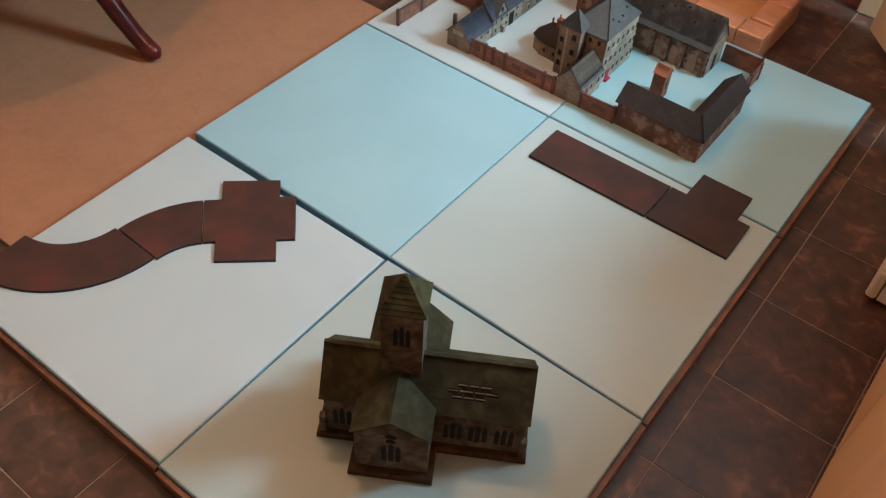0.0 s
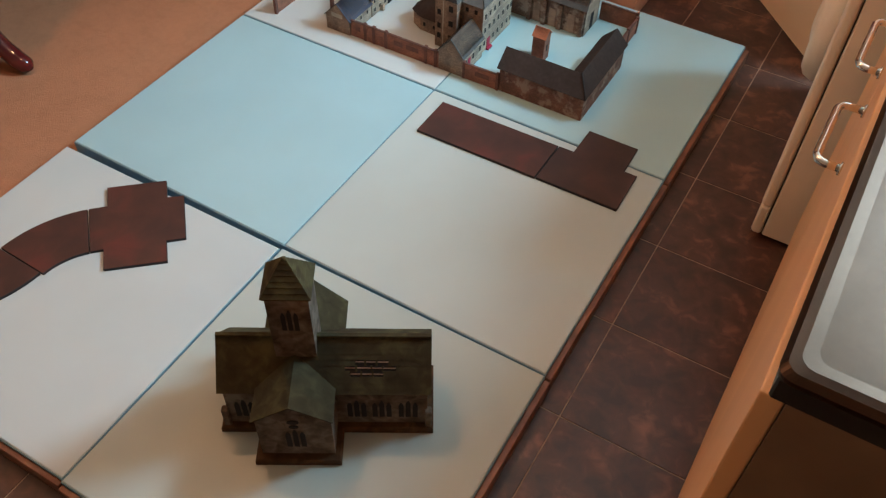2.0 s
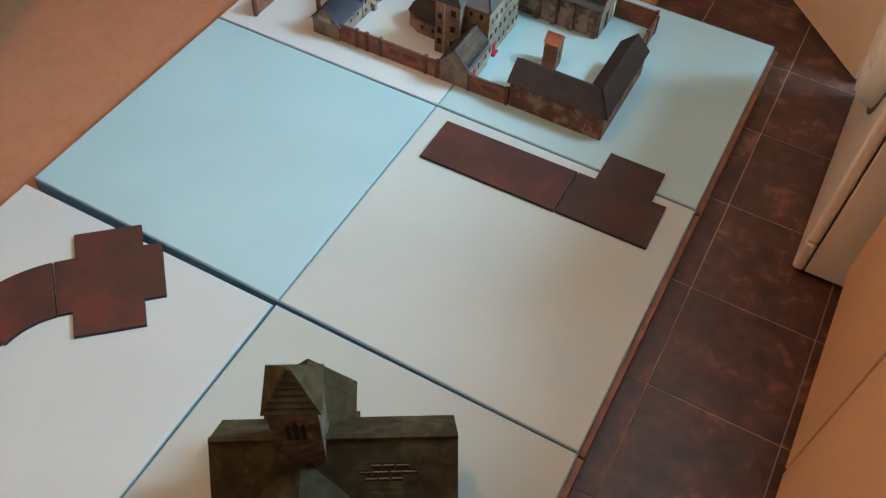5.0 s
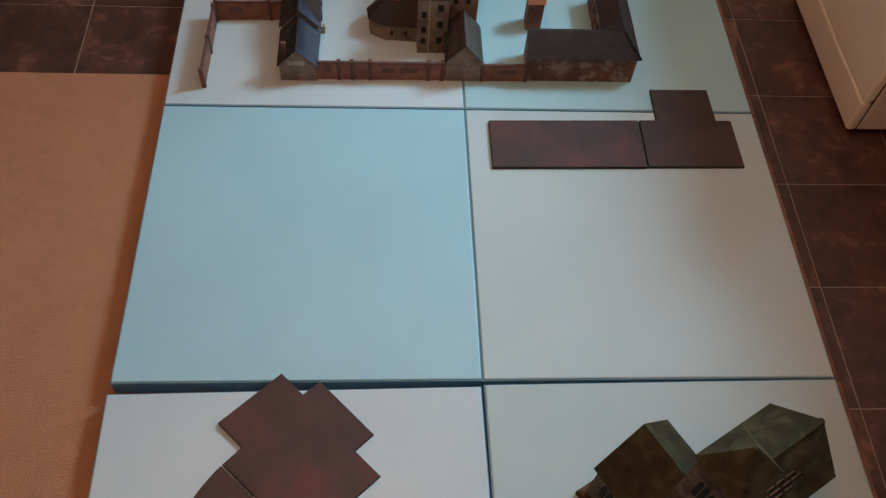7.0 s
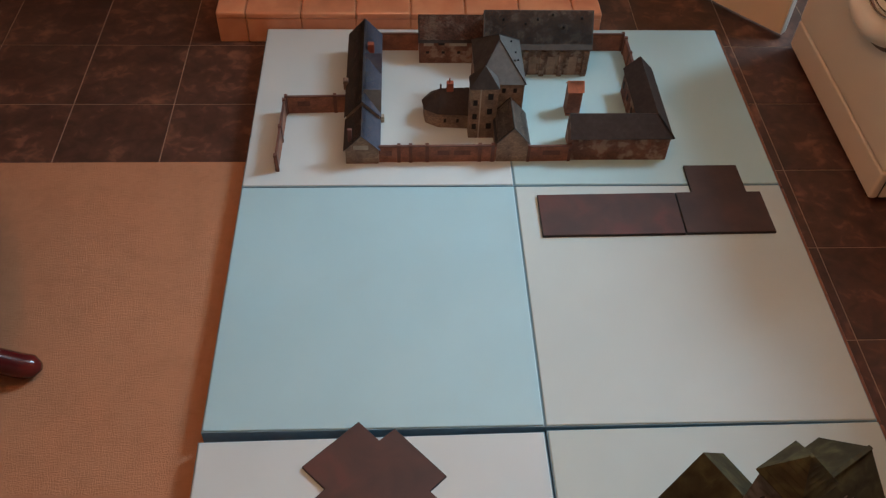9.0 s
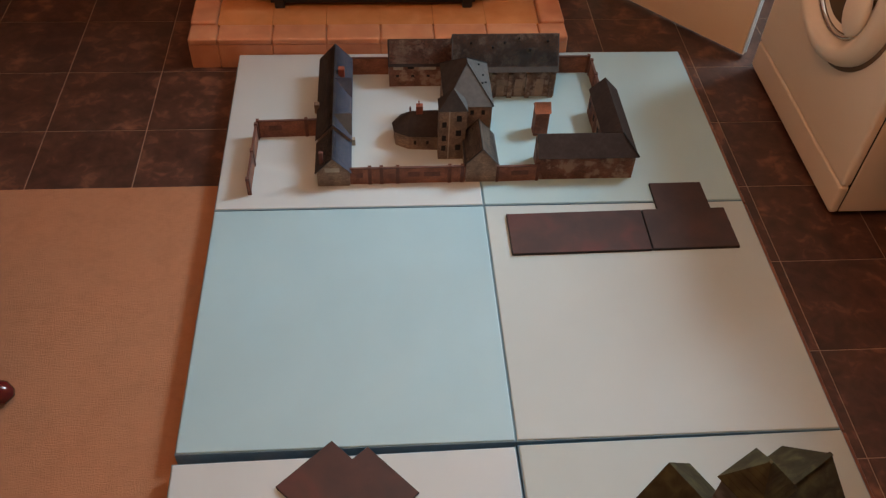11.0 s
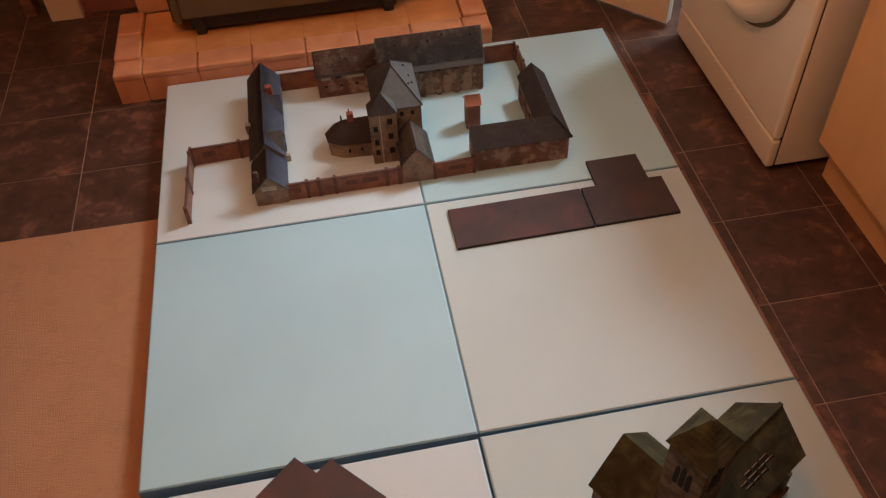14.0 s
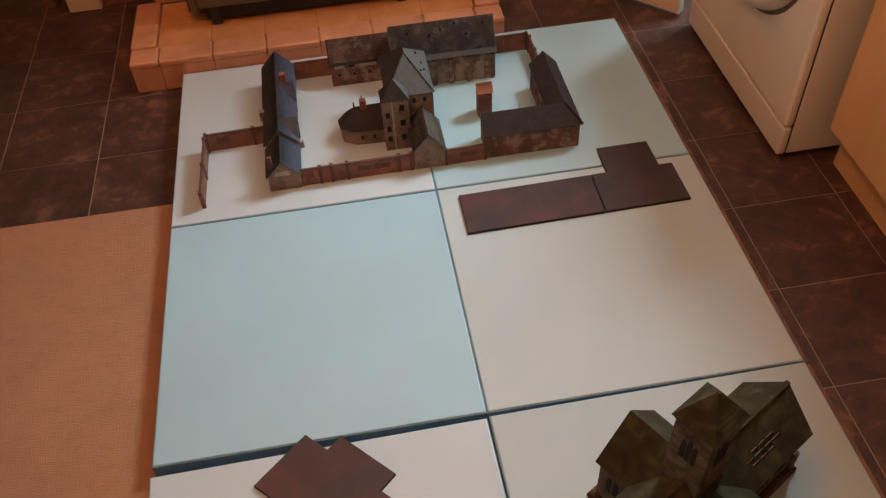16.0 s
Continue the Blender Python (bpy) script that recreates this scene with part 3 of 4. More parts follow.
for x in (-0.150, -0.120, -0.095):
    printed_window(gh, "y-", 0.807, x, 0.068, 0.006, 0.010)
# cottage wing in front
# west slope dark, east slope pale: the lit side is in the colour
cot = card_house("cottage_wing", "small card cottage with a light grey slate roof", -0.036, 0.034, 0.690, 0.794, 0.106, 0.148, "y", "stone", ("slate", "slate_grey"))
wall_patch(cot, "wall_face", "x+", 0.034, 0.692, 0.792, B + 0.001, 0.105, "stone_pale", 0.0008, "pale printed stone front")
for y in (0.704, 0.742, 0.778):
    printed_window(cot, "x+", 0.0348, y, 0.080, 0.007, 0.016)
wall_patch(cot, "door", "x+", 0.0348, 0.716, 0.728, B + 0.001, 0.084, "red_print", 0.0014, "red printed door")

# farm range, L-shaped
farm = thing("farm_range", (0.25, 0.75, B), "L-shaped card barn of mottled brick with dark brown roofs", "model building")
part("wall", gable_walls(0.137, 0.330, 0.694, 0.774, B, 0.114, 0.147, "x"), M["brick_worn"], farm)
part("wall", box_bm(0.3302, 0.3612, 0.694, 0.7740, B, 0.1135), M["brick_worn"], farm)
part("wall", gable_walls(0.300, 0.3612, 0.7745, 0.945, B, 0.114, 0.147, "y"), M["brick_worn"], farm)
fy = 0.734
part("roof_slope", solid_bm([[(0.130, 0.688, 0.113), (0.366, 0.688, 0.113), (0.331, fy, 0.150), (0.130, fy, 0.150)]], 0.0015), M["slate_brown"], farm)
part("roof_slope", solid_bm([[(0.130, 0.780, 0.113), (0.295, 0.780, 0.113), (0.330, fy, 0.150), (0.130, fy, 0.150)]], 0.0015), M["slate_brown"], farm)
part("roof_slope", solid_bm([[(0.367, 0.690, 0.113), (0.367, 0.950, 0.113), (0.331, 0.950, 0.150), (0.332, fy + 0.001, 0.150)]], 0.0015), M["slate_brown"], farm)
part("roof_slope", solid_bm([[(0.295, 0.781, 0.113), (0.295, 0.950, 0.113), (0.331, 0.950, 0.150), (0.331, fy + 0.002, 0.150)]], 0.0015), M["slate_brown"], farm)
part("hip_gap", tube_bm([(0.3674, 0.6884, 0.1142), (0.3318, fy, 0.1510)], [0.0022, 0.0022], 6), M["dark"], farm, "black open joint along the hip")
for y in (0.800, 0.850, 0.900):
    wall_patch(farm, "door", "x-", 0.300, y, y + 0.018, B + 0.001, 0.085, "brick_dark", 0.001)
    wall_patch(farm, "window", "x-", 0.300, y + 0.024, y + 0.034, 0.070, 0.088, "dark", 0.001)
# hall at the back
hall = card_house("hall", "large card hall with a plain dark slate roof and buttresses", -0.045, 0.222, 1.014, 1.106, 0.138, 0.206, "x", "hall_stone", ("slate_grey", "slate_grey"), over=0.008)
for x in (0.060, 0.104, 0.150, 0.212):
    wall_patch(hall, "buttress", "y-", 1.014, x - 0.006, x + 0.006, B + 0.001, 0.120, "hall_stone", 0.008)
for x in (0.080, 0.127, 0.182):
    wall_patch(hall, "arch", "y-", 1.014, x - 0.010, x + 0.010, B + 0.001, 0.100, "patch", 0.001)
wall_patch(hall, "doorway", "x+", 0.222, 1.050, 1.070, B + 0.001, 0.098, "dark", 0.001)
wall_patch(hall, "wall_face", "x+", 0.222, 1.016, 1.104, B + 0.001, 0.137, "stone_pale", 0.0006)
for x, y in ((0.00, 1.046), (0.055, 1.040), (0.085, 1.046), (0.150, 1.036), (0.195, 1.048), (0.122, 1.052)):
    zr = 0.206 - (1.06 - y) / 0.046 * 0.068
    part("roof_vent", box_bm(x - 0.0025, x + 0.0025, y - 0.002, y + 0.002, zr, zr + 0.006), M["dark"], hall)
low = card_house("outbuilding", "low card outbuilding with patched walls and a grey-brown roof", -0.206, -0.046, 1.062, 1.142, 0.116, 0.164, "x", "brick_worn", ("slate_brown", "slate_brown"))
for x in (-0.185, -0.145, -0.105):
    wall_patch(low, "window", "y-", 1.062, x - 0.004, x + 0.004, 0.075, 0.082, "dark")
wall_patch(low, "hatch", "y-", 1.062, -0.158, -0.142, 0.100, 0.109, "dark")
for x0, x1 in ((-0.195, -0.170), (-0.130, -0.085)):
    wall_patch(low, "render_patch", "y-", 1.062, x0, x1, 0.098, 0.108, "cream_print", 0.0006)

# privy in the farmyard
pr = thing("privy", (0.164, 0.868, B), "tiny brick privy with an orange pantile roof", "model building")
part("wall", gable_walls(0.147, 0.181, 0.852, 0.886, B, 0.120, 0.138, "x"), M["brick"], pr)
for f in roof_slopes(0.147, 0.181, 0.852, 0.886, 0.120, 0.138, "x", 0.003, 0.003):
    part("roof_slope", solid_bm([f], 0.0012), M["orange_roof"], pr)
wall_patch(pr, "window", "x+", 0.181, 0.864, 0.871, 0.074, 0.092, "dark")
wall_patch(pr, "doorstep", "y-", 0.853, 0.155, 0.167, B + 0.0005, B + 0.004, "orange_roof", 0.004)


def card_wall(label, x0, y0, x1, y1, h, piers=(), panels=()):
    """A yard wall of printed brick with dark capped piers at parts of its length."""
    t = thing("yard_wall", ((x0 + x1) / 2, (y0 + y1) / 2, B), label, "model wall", "brick yard walls")
    d = Vector((x1 - x0, y1 - y0, 0))
    n = Vector((-d.y, d.x, 0)).normalized()
    def slab(a, b, z0, z1, w):
        p, q = Vector((x0, y0, 0)) + d * a, Vector((x0, y0, 0)) + d * b
        return prism_bm([((p - n * w).x, (p - n * w).y), ((q - n * w).x, (q - n * w).y), ((q + n * w).x, (q + n * w).y), ((p + n * w).x, (p + n * w).y)], z0, z1)
    part("panel", slab(0, 1, B, B + h, 0.002), M["brick"], t)
    part("coping", slab(0, 1, B + h, B + h + 0.0025, 0.0028), M["brick_dark"], t)
    w = 0.004 / d.length
    for a in piers:
        part("pier", slab(max(0, a - w), min(1, a + w), B, B + h + 0.006, 0.0042), M["brick_dark"], t)
    for a, b in panels:
        part("recess", slab(a, b, B + h * 0.45, B + h * 0.75, 0.0026), M["brick_dark"], t, "darker printed panel")
    return t


card_wall("long printed brick yard wall with dark piers", -0.305, 0.6905, -0.037, 0.6925, 0.046, (0.17, 0.27, 0.41, 0.86, 0.97), ((0.5, 0.6), (0.64, 0.78), (0.06, 0.11)))
card_wall("short printed brick yard wall", 0.035, 0.6915, 0.136, 0.6935, 0.044, (0.02, 0.97), ((0.35, 0.75),))
card_wall("printed brick yard wall behind the cottages", -0.304, 1.118, -0.207, 1.118, 0.050, (), ())
card_wall("printed brick yard wall with a pier", 0.224, 1.118, 0.332, 1.118, 0.050, (0.97,), ())
card_wall("narrow printed brick yard wall with a ragged end", 0.334, 1.112, 0.334, 0.956, 0.046, (0.05, 0.45), ())
card_wall("free-standing printed brick wall with open end", -0.534, 0.658, -0.531, 0.862, 0.044, (0.02, 0.5, 0.97), ())
card_wall("printed brick garden wall joining the cottages", -0.531, 0.864, -0.382, 0.868, 0.048, (0.02, 0.80), ((0.2, 0.4),))

# ---- ruined chapel model ----
CA = radians(31)
CU, CV = Vector((math.cos(CA), math.sin(CA), 0)), Vector((-math.sin(CA), math.cos(CA), 0))


def cw(u, v, z):
    p = CU * u + CV * v
    return (p.x, p.y, z)


ch = thing("chapel", cw(0.13, -0.37, B), "weathered resin chapel with mossy slate roofs and a square tower", "model chapel")


def chapel_box(u0, u1, v0, v1, z0, z1, bevel=0.0):
    bm = box_bm(u0, u1, v0, v1, z0, z1, bevel)
    for v in bm.verts:
        v.co = Vector(cw(*v.co))
    return bm


def chapel_gable(u0, u1, v0, v1, eave, ridge, axis):
    if axis == "v":
        m = (u0 + u1) / 2
        f = [(u0, v0, B), (u1, v0, B), (u1, v0, eave), (m, v0, ridge), (u0, v0, eave)]
        b = [(u, v1, z) for u, _, z in f]
    else:
        m = (v0 + v1) / 2
        f = [(u0, v0, B), (u0, v1, B), (u0, v1, eave), (u0, m, ridge), (u0, v0, eave)]
        b = [(u1, v, z) for _, v, z in f]
    faces = [f, b] + [[f[i], f[(i + 1) % 5], b[(i + 1) % 5], b[i]] for i in range(5)]
    return solid_bm([[cw(*p) for p in q] for q in faces])


def slated(ridge_a, ridge_b, eave_b, eave_a, rows, t, holes=()):
    """A slope laid in overlapping courses of slates; every course is one strip with its own proud lower edge."""
    ra, rb, ea, eb = (Vector(cw(*p)) for p in (ridge_a, ridge_b, eave_a, eave_b))
    n = (rb - ra).cross(ea - ra).normalized()
    if n.z < 0:
        n = -n
    for i in range(rows):
        s0, s1 = i / rows, min(1.0, (i + 1.12) / rows)
        p = [ra.lerp(ea, s0), rb.lerp(eb, s0), rb.lerp(eb, s1), ra.lerp(ea, s1)]
        lift = [0.0003, 0.0003, 0.0010, 0.0010]
        top = [q + n * k for q, k in zip(p, lift)]
        bot = [q - n * 0.0008 for q in p]
        spans = [(0.0, 1.0)]
        for (r, a, b) in holes:
            if r == i:
                nxt = []
                for s, e in spans:
                    if a > s and b < e:
                        nxt += [(s, a), (b, e)]
                    else:
                        nxt.append((s, e))
                spans = nxt
        bm = bmesh.new()
        for s, e in spans:
            tv = [top[0].lerp(top[1], s), top[0].lerp(top[1], e), top[3].lerp(top[2], e), top[3].lerp(top[2], s)]
            bv = [bot[0].lerp(bot[1], s), bot[0].lerp(bot[1], e), bot[3].lerp(bot[2], e), bot[3].lerp(bot[2], s)]
            T4 = [bm.verts.new(q) for q in tv]
            B4 = [bm.verts.new(q) for q in bv]
            bm.faces.new(T4)
            bm.faces.new(B4[::-1])
            for k in range(4):
                bm.faces.new((T4[k], B4[k], B4[(k + 1) % 4], T4[(k + 1) % 4]))
        bmesh.ops.recalc_face_normals(bm, faces=bm.faces)
        part("slate_course", bm, M["chapel_roof"], t)


NV0, NV1, NE, NR, UL, UR = -0.428, -0.311, 0.178, 0.244, -0.040, 0.303
nm = (NV0 + NV1) / 2
TU0, TU1, TV0, TE, TR = 0.020, 0.150, -0.488, 0.178, 0.222
BU0, BU1, BV, BE, BR = 0.023, 0.152, -0.243, 0.172, 0.240
# plinth
plinth = [(-0.056, -0.437), (0.012, -0.437), (0.012, -0.500), (0.158, -0.500), (0.158, -0.437), (0.314, -0.437), (0.314, -0.302), (0.158, -0.302), (0.158, -0.234), (0.014, -0.234), (0.014, -0.302), (-0.056, -0.302)]
part("plinth", prism_bm([cw(u, v, 0)[:2] for u, v in plinth], B, B + 0.014, 0.003), M["chapel_base"], ch, "brown-painted stepped plinth")
part("nave_wall", chapel_gable(UL, UR, NV0 + 0.004, NV1 - 0.004, NE, NR - 0.003, "u"), M["chapel_wall"], ch)
# near-black sheet close under the slates paints the hollow's shade
part("roof_void", solid_bm([[cw(0.135, NV0 + 0.008, 0.184), cw(0.255, NV0 + 0.008, 0.184), cw(0.255, nm - 0.010, 0.2315), cw(0.135, nm - 0.010, 0.2315)]], 0.0012), M["dark"], ch, "dark sheet painted as the shade under the broken slates")
for f0 in (0.14, 0.32, 0.50):
    va, vb = -0.418 + 0.0365 * f0, -0.418 + 0.0365 * (f0 + 0.028)
    za, zb = 0.1878 + 0.0455 * f0, 0.1878 + 0.0455 * (f0 + 0.028)
    part("batten", solid_bm([[cw(0.150, va, za), cw(0.250, va, za), cw(0.250, vb, zb), cw(0.150, vb, zb)]], 0.0010), M["patch"], ch, "pale exposed batten")
part("transept_wall", chapel_gable(TU0 + 0.003, TU1 - 0.003, TV0 + 0.003, -0.37, TE, TR - 0.003, "v"), M["chapel_wall"], ch)
part("transept_wall", chapel_gable(BU0 + 0.003, BU1 - 0.003, -0.36, BV, BE, BR - 0.003, "v"), M["chapel_wall"], ch)
holes = [(4, 0.40, 0.47), (4, 0.485, 0.56), (4, 0.575, 0.66), (5, 0.32, 0.40), (5, 0.415, 0.52), (5, 0.535, 0.61), (5, 0.62, 0.72), (6, 0.36, 0.44), (6, 0.455, 0.53), (6, 0.545, 0.62)]
slated((0.100, nm, NR), (UR + 0.006, nm, NR), (UR + 0.006, NV0 - 0.008, NE - 0.008), (0.100, NV0 - 0.008, NE - 0.008), 10, ch, holes)
slated((UL - 0.005, nm, NR), (0.0995, nm, NR), (0.0995, NV0 - 0.008, NE - 0.008), (UL - 0.005, NV0 - 0.008, NE - 0.008), 10, ch)
slated((UL - 0.005, nm, NR), (UR + 0.006, nm, NR), (UR + 0.006, NV1 + 0.008, NE - 0.008), (UL - 0.005, NV1 + 0.008, NE - 0.008), 10, ch)
tm = (TU0 + TU1) / 2
for uu in (TU0 - 0.001, TU1 + 0.001):
    slated((tm, TV0 - 0.006, TR), (tm, -0.372, TR), (uu, -0.372, TE - 0.001), (uu, TV0 - 0.006, TE - 0.001), 8, ch)
bmid = (BU0 + BU1) / 2
for uu in (BU0 - 0.006, BU1 + 0.006):
    slated((bmid, -0.36, BR), (bmid, BV + 0.005, BR), (uu, BV + 0.005, BE - 0.007), (uu, -0.36, BE - 0.007), 9, ch)
part("ridge_cap", chapel_box(UL - 0.005, UR + 0.006, nm - 0.004, nm + 0.004, NR - 0.002, NR + 0.003, 0.001), M["chapel_roof"], ch)
# tower
W0, W1, WV0, WV1, WE, WR = 0.054, 0.121, -0.394, -0.331, 0.376, 0.432
tw = part("tower", chapel_box(W0, W1, WV0, WV1, B + 0.05, WE), M["chapel_wall"], ch, "square stone tower")
wm_, wv = (W0 + W1) / 2, (WV0 + WV1) / 2
e = 0.004
ec = [(W0 - e, WV0 - e, WE), (W1 + e, WV0 - e, WE), (W1 + e, WV1 + e, WE), (W0 - e, WV1 + e, WE)]
r0, r1 = (wm_ - 0.001, wv, WR), (wm_ + 0.001, wv, WR)
# the eaves take the dark plinth brown as shade below the roof edge
part("eaves", chapel_box(W0 - 0.003, W1 + 0.003, WV0 - 0.003, WV1 + 0.003, WE - 0.006, WE - 0.0005), M["chapel_base"], tw, "eaves board with shade put into its dark colour")
for i in range(7):
    s0, s1 = max(0.012, i / 7), (i + 1) / 7
    def ring(s, lift):
        out = []
        for k, cnr in enumerate(ec):
            tip = Vector(r0 if k in (0, 3) else r1)
            q = tip.lerp(Vector(cnr), s)
            ctr = Vector((wm_, wv, q.z))
            out.append(q + (q - ctr).normalized() * lift)
        return [cw(*q) for q in out]
    a, b = ring(s0, 0.0004), ring(s1, 0.0020)
    lowr = [(x, y, z - 0.0015) for x, y, z in b]
    faces = [[a[k], a[(k + 1) % 4], b[(k + 1) % 4], b[k]] for k in range(4)] + [[b[k], b[(k + 1) % 4], lowr[(k + 1) % 4], lowr[k]] for k in range(4)] + [lowr[::-1]]
    if i == 0:
        faces.append(a)
    part("slate_course", solid_bm(faces), M["chapel_roof"], tw)

part("apex_cap", chapel_box(wm_ - 0.0035, wm_ + 0.0035, wv - 0.0035, wv + 0.0035, WR - 0.006, WR - 0.0004, 0.0015), M["chapel_roof"], tw)


def lancet(u, v, z, w, h, face, parent, n=3):
    """A pointed window of n lights with stone mullions, cut back into the wall."""
    step = w / n
    for k in range(n):
        a = -w / 2 + step * k
        hh = h if k == n // 2 and n == 3 else h * 0.86
        pts = [(a + step * 0.14, 0), (a + step * 0.86, 0), (a + step * 0.86, hh * 0.80), (a + step * 0.68, hh * 0.94), (a + step * 0.5, hh), (a + step * 0.32, hh * 0.94), (a + step * 0.14, hh * 0.80)]
        if face == "v-":
            f0 = [cw(u + p, v - 0.0012, z + q) for p, q in pts]
        elif face == "u-":
            f0 = [cw(u - 0.0012, v - p, z + q) for p, q in pts]
        elif face == "u+":
            f0 = [cw(u + 0.0012, v + p, z + q) for p, q in pts]
        else:
            f0 = [cw(u - p, v + 0.0012, z + q) for p, q in pts]
        bm = bmesh.new()
        fc = bm.faces.new([bm.verts.new(q) for q in f0])
        nrm = {"v-": -CV, "u-": -CU, "u+": CU, "v+": CV}[face]
        ext = bmesh.ops.extrude_face_region(bm, geom=[fc])
        bmesh.ops.translate(bm, verts=[g for g in ext["geom"] if isinstance(g, bmesh.types.BMVert)], vec=-nrm * 0.003)
        bmesh.ops.recalc_face_normals(bm, faces=bm.faces)
        part("window_light", bm, M["dark"], parent)


def oval(u, v, z, a, b, along, inward):
    """A small oval opening, 2 mm deep, on a chapel wall."""
    bm = bmesh.new()
    mid = Vector(cw(u, v, z))
    f = bm.faces.new([bm.verts.new(mid + along * (a * math.cos(k * math.pi / 8)) + Vector((0, 0, b * math.sin(k * math.pi / 8)))) for k in range(16)])
    ext = bmesh.ops.extrude_face_region(bm, geom=[f])
    bmesh.ops.translate(bm, verts=[g for g in ext["geom"] if isinstance(g, bmesh.types.BMVert)], vec=inward * 0.004)
    bmesh.ops.recalc_face_normals(bm, faces=bm.faces)
    return bm


for u in (0.182, 0.225, 0.270):
    lancet(u, NV0 + 0.004, 0.080, 0.036, 0.052, "v-", ch, 3)
lancet(-0.010, NV0 + 0.004, 0.080, 0.036, 0.052, "v-", ch, 3)
lancet(tm, TV0 + 0.003, 0.085, 0.036, 0.056, "v-", ch, 3)
part("roundel", oval(tm, TV0 + 0.001, 0.1645, 0.010, 0.0055, CU, CV), M["dark"], ch, "small oval window")
part("roundel", oval(tm, TV0 + 0.001, 0.1500, 0.008, 0.0045, CU, CV), M["dark"], ch, "small oval window")
lancet(UL, nm, 0.090, 0.036, 0.056, "u-", ch, 3)
part("roundel", oval(UL - 0.0012, nm, 0.176, 0.007, 0.0065, CV, CU), M["dark"], ch, "small round window")
lancet(wm_, WV0, 0.292, 0.030, 0.052, "v-", ch, 3)
lancet(W0, wv, 0.292, 0.030, 0.052, "u-", ch, 3)
lancet(BU0 + 0.003, -0.272, 0.095, 0.028, 0.050, "u-", ch, 2)
lancet(BU1 - 0.003, -0.272, 0.095, 0.028, 0.050, "u+", ch, 2)
for u, v in ((UL - 0.004, NV0 - 0.002), (UR + 0.002, NV0 - 0.002)):
    part("buttress", chapel_box(u - 0.006, u + 0.006, v - 0.002, v + 0.012, B + 0.002, 0.105, 0.002), M["chapel_wall"], ch)

# ---- tiled hearth ----
HX0, HX1, HY, HZ = -0.742, 0.290, 1.2150, 0.096
he = thing("hearth", (-0.241, 1.37, 0), "raised hearth of glazed orange tiles with a pink rim", "hearth")
part("core", box_bm(HX0 + 0.012, HX1 - 0.012, HY + 0.012, 1.516, 0.0, HZ - 0.0135), M["hearth_field"], he)
cuts = [HX0, HX0 + 0.078] + [HX0 + 0.078 + (HX1 - HX0 - 0.156) / 6 * k for k in range(1, 7)] + [HX1]
for a, b in zip(cuts, cuts[1:]):
    part("rim_tile", box_bm(a + 0.0006, b - 0.0006, HY - 0.003, HY + 0.068, HZ - 0.022, HZ - 0.002, 0.006, 3), M["hearth_rim"], he)
    part("face_tile", box_bm(a + 0.0006, b - 0.0006, HY, HY + 0.0118, 0.0, HZ - 0.021, 0.002), M["hearth_rim"], he)
for x0, x1 in ((HX0, HX0 + 0.070), (HX1 - 0.070, HX1)):
    for k in range(2):
        y0 = HY + 0.0695 + k * 0.1155
        part("rim_tile", box_bm(x0, x1, y0, y0 + 0.1145, HZ - 0.022, HZ + 0.005, 0.007, 3), M["hearth_rim"], he)
for x0, x1 in ((HX0 + 0.0015, HX0 + 0.0118), (HX1 - 0.0118, HX1 - 0.0015)):
    for k in range(2):
        y0 = HY + 0.013 + k * 0.144
        part("face_tile", box_bm(x0, x1, y0, y0 + 0.143, 0.0, HZ - 0.021, 0.002), M["hearth_rim"], he)
step = (HX1 - HX0 - 0.1445) / 6
for i in range(6):
    for k in range(2):
        a, y0 = HX0 + 0.0722 + i * step, HY + 0.0695 + k * 0.1155
        part("field_tile", box_bm(a, a + step - 0.0005, y0, y0 + 0.1150, HZ - 0.028, HZ - 0.0060, 0.0006), M["hearth_field"], he)

# ---- gas fire standing on the hearth ----
gf = thing("gas_fire", (-0.25, 1.44, 0.0900), "bronze enamel gas fire with a wire guard and brass tray", "gas heater")
part("casing", box_bm(-0.570, 0.085, 1.462, 1.516, 0.130, 0.78, 0.004), M["heater"], gf)
for x0, x1 in ((-0.572, -0.548), (0.063, 0.087)):
    part("side_panel", box_bm(x0, x1, 1.372, 1.461, 0.128, 0.78, 0.004), M["heater"], gf)
part("side_edge", box_bm(-0.580, -0.573, 1.40, 1.515, 0.12, 0.78), M["black"], gf, "black side strip")
part("side_edge", box_bm(0.088, 0.095, 1.40, 1.515, 0.12, 0.78), M["black"], gf, "black side strip")
part("canopy", box_bm(-0.546, 0.061, 1.378, 1.461, 0.415, 0.78, 0.010, 2), M["heater"], gf)
part("tray", box_bm(-0.546, 0.061, 1.352, 1.461, 0.150, 0.240, 0.006, 2), M["heater"], gf)
part("tray_lip", box_bm(-0.544, 0.059, 1.354, 1.380, 0.240, 0.252, 0.003), M["brass"], gf, "dull brass lip")
part("tray_floor", solid_bm([[(-0.545, 1.380, 0.244), (0.060, 1.380, 0.244), (0.060, 1.452, 0.262), (-0.545, 1.452, 0.262)]], 0.002), M["brass"], gf, "dented brass floor sheet")
for x0, x1, tilt in ((-0.546, -0.448, 1), (-0.030, 0.061, -1)):
    f = [(x0, 1.38, 0.252), (x1, 1.445, 0.252), (x1, 1.445, 0.414), (x0, 1.38, 0.414)] if tilt > 0 else [(x0, 1.445, 0.252), (x1, 1.38, 0.252), (x1, 1.38, 0.414), (x0, 1.445, 0.414)]
    part("reflector", solid_bm([f], 0.003), M["brass"], gf, "polished brass reflector")
